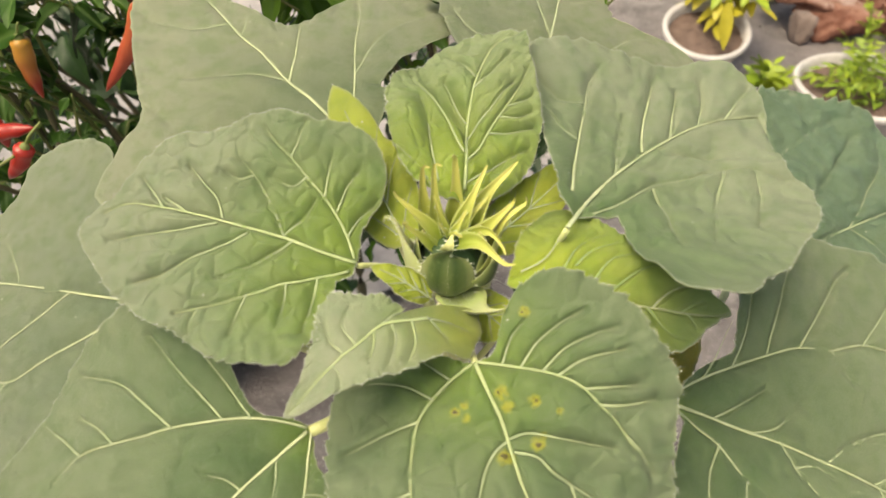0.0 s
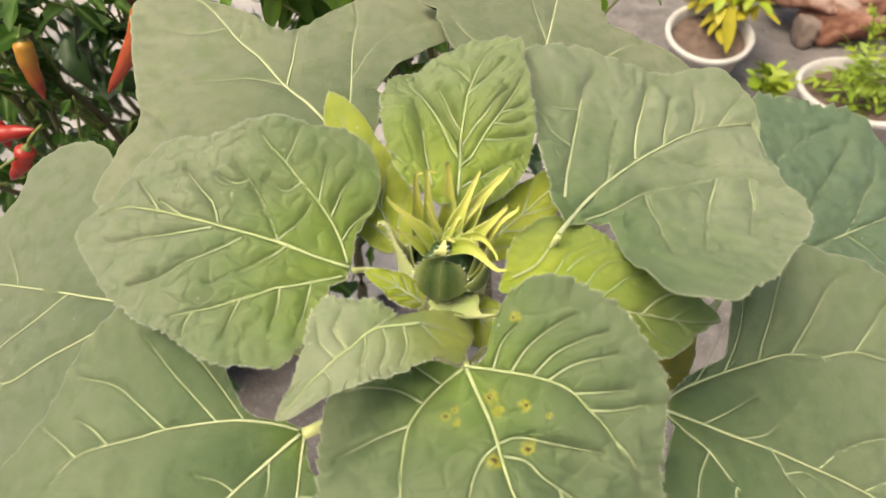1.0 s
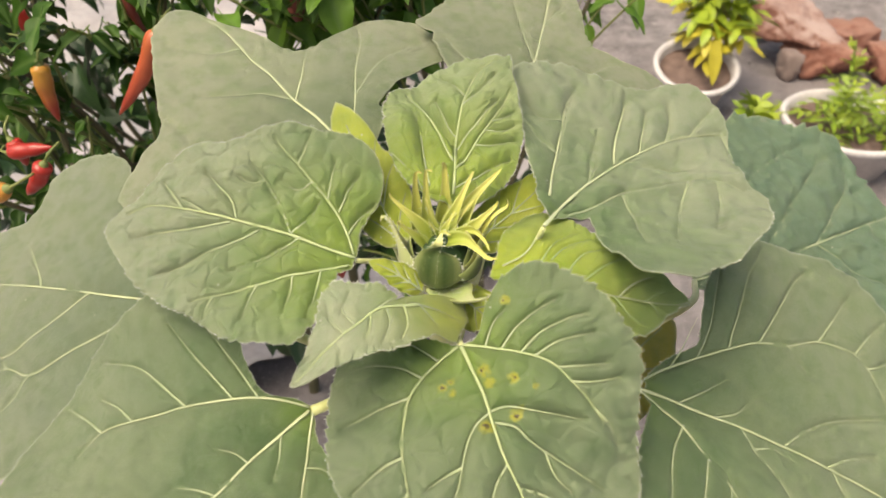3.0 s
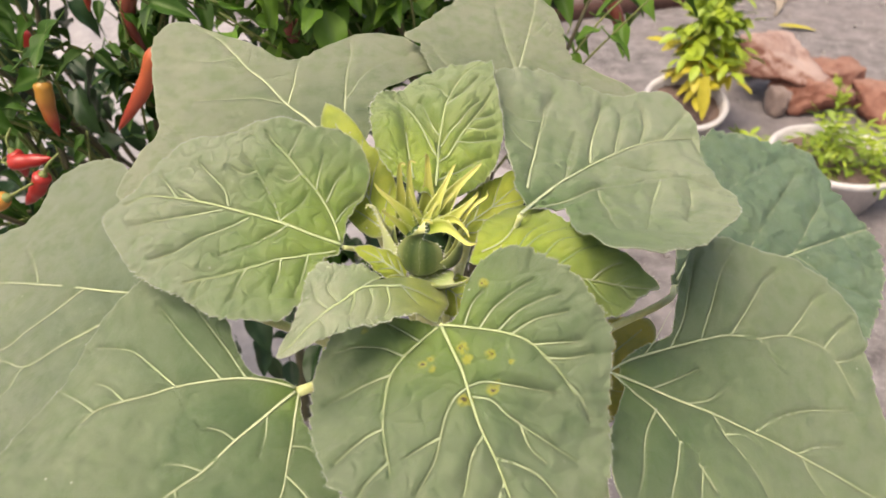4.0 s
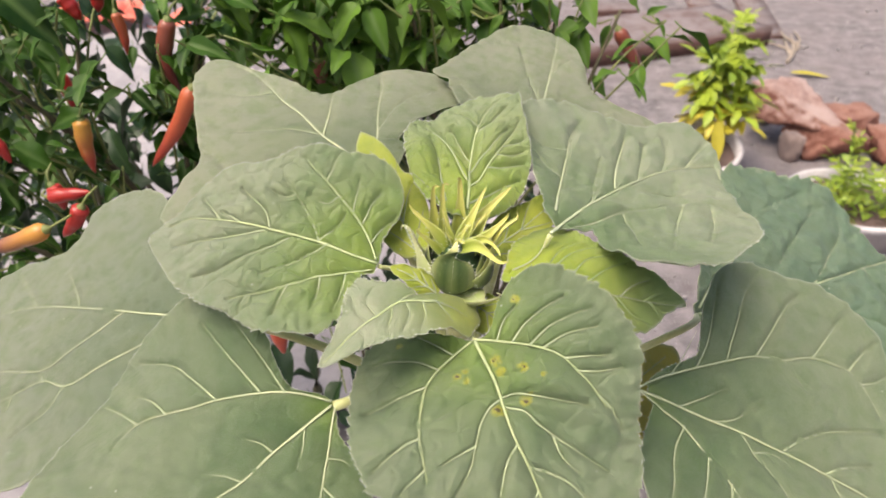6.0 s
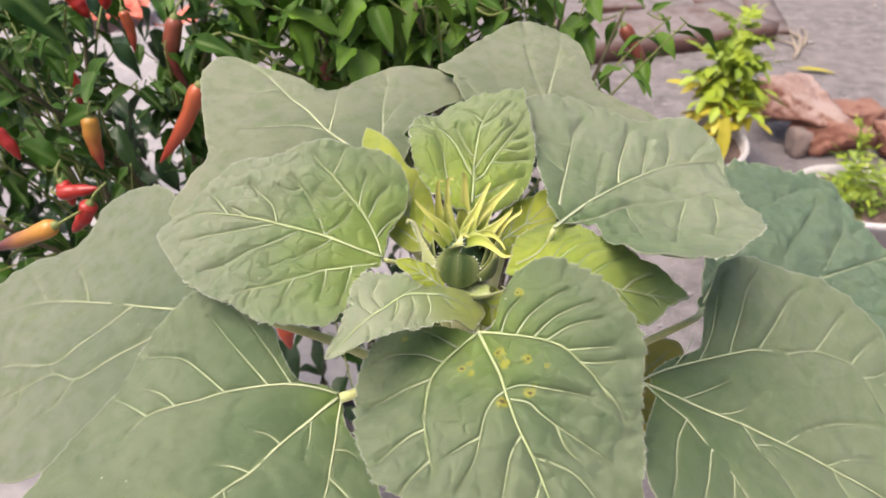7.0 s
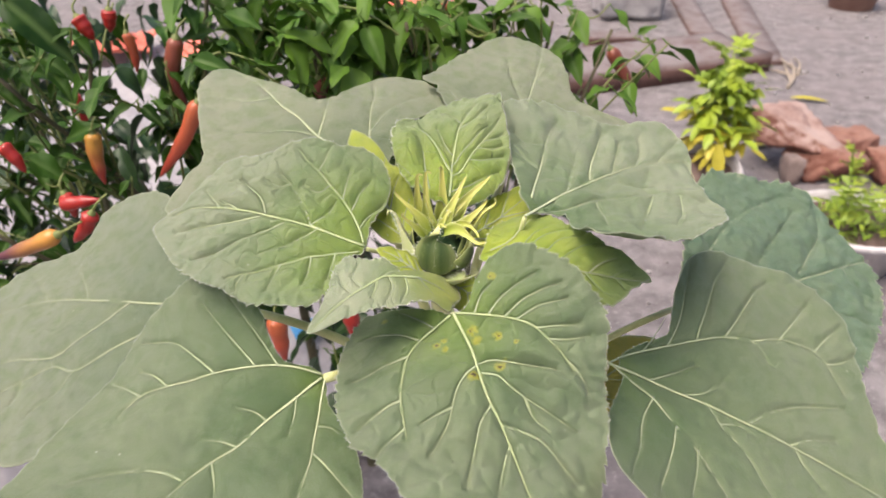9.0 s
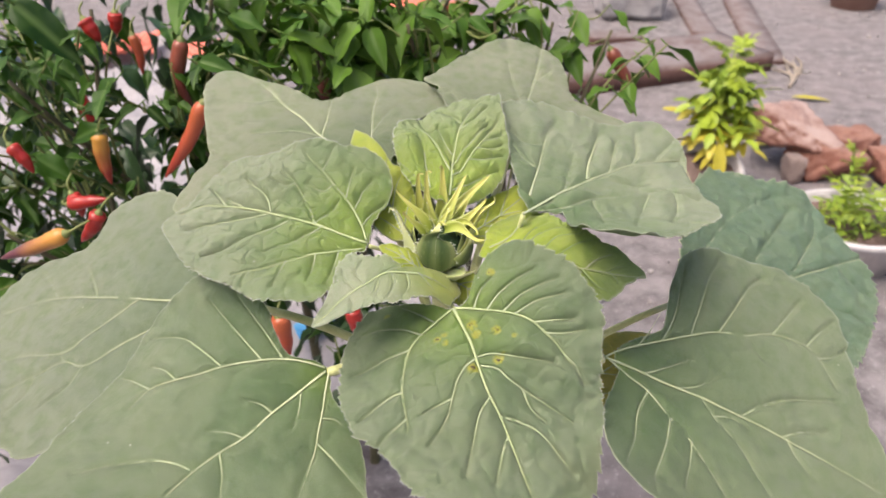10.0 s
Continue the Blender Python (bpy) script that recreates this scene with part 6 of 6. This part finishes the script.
def crumpled(name, label, m, size, mat, seed, height=0.05, n=40, cat="sheet"):
    """A crumpled sheet lying on the ground, with a thickness and creases."""
    verts, faces = [], []
    for layer in (0, 1):
        for j in range(n):
            for i in range(n):
                x, y = (i / (n - 1) - 0.5) * size[0], (j / (n - 1) - 0.5) * size[1]
                p = Vector((x * 4 + seed, y * 4, seed * 2))
                z = height * (0.5 + noise.noise(p)) + height * 0.5 * abs(noise.noise(p * 2.7)) + height * 0.2 * abs(noise.noise(p * 7))
                wob = 0.06 * noise.noise(Vector((x * 3, y * 3, seed + 9)))
                verts.append((x + wob, y - wob, max(0.004, z) - layer * 0.003))
    k = n * n
    for j in range(n - 1):
        for i in range(n - 1):
            a, b, d, e = j * n + i, j * n + i + 1, (j + 1) * n + i + 1, (j + 1) * n + i
            faces += [(a, b, d, e), (k + a, k + e, k + d, k + b)]
    return tagged(part(name, from_arrays(name, verts, faces), mat, None, "", m), label, cat)


crumpled("plastic_sheet", "crumpled white plastic sheet spread on the ground under the chilli plants", pose(-1.4, 1.9, 0.008, 0, 0, 45), (1.4, 3.3), SHEET, 1, 0.07, 80)
crumpled("red_cloth", "coral red cloth lying on the white sheet", pose(-1.93, 3.06, 0.05, 0, 0, 20), (0.34, 0.38), RED_CLOTH, 2, 0.10)
crumpled("red_cloth", "red cloth lying on the ground behind the chilli plants", pose(-0.54, 3.95, 0.006, 0, 0, 10), (0.5, 0.5), RED_CLOTH, 3, 0.12)
crumpled("red_cloth", "coral red cloth spread beside the white sheet", pose(-1.61, 3.12, 0.012, 0, 0, -15), (0.20, 0.24), RED_CLOTH, 6, 0.10)
crumpled("blue_bag", "blue plastic bag lying on the white sheet", pose(-2.42, 2.98, 0.05, 0, 0, 30), (0.6, 0.30), BLUE_CLOTH, 4, 0.10, cat="bag")
crumpled("blue_bag", "small blue plastic scrap on the white sheet", pose(-0.38, 0.97, 0.075, 0, 0, 30), (0.15, 0.06), BLUE_CLOTH, 5, 0.02, cat="bag")
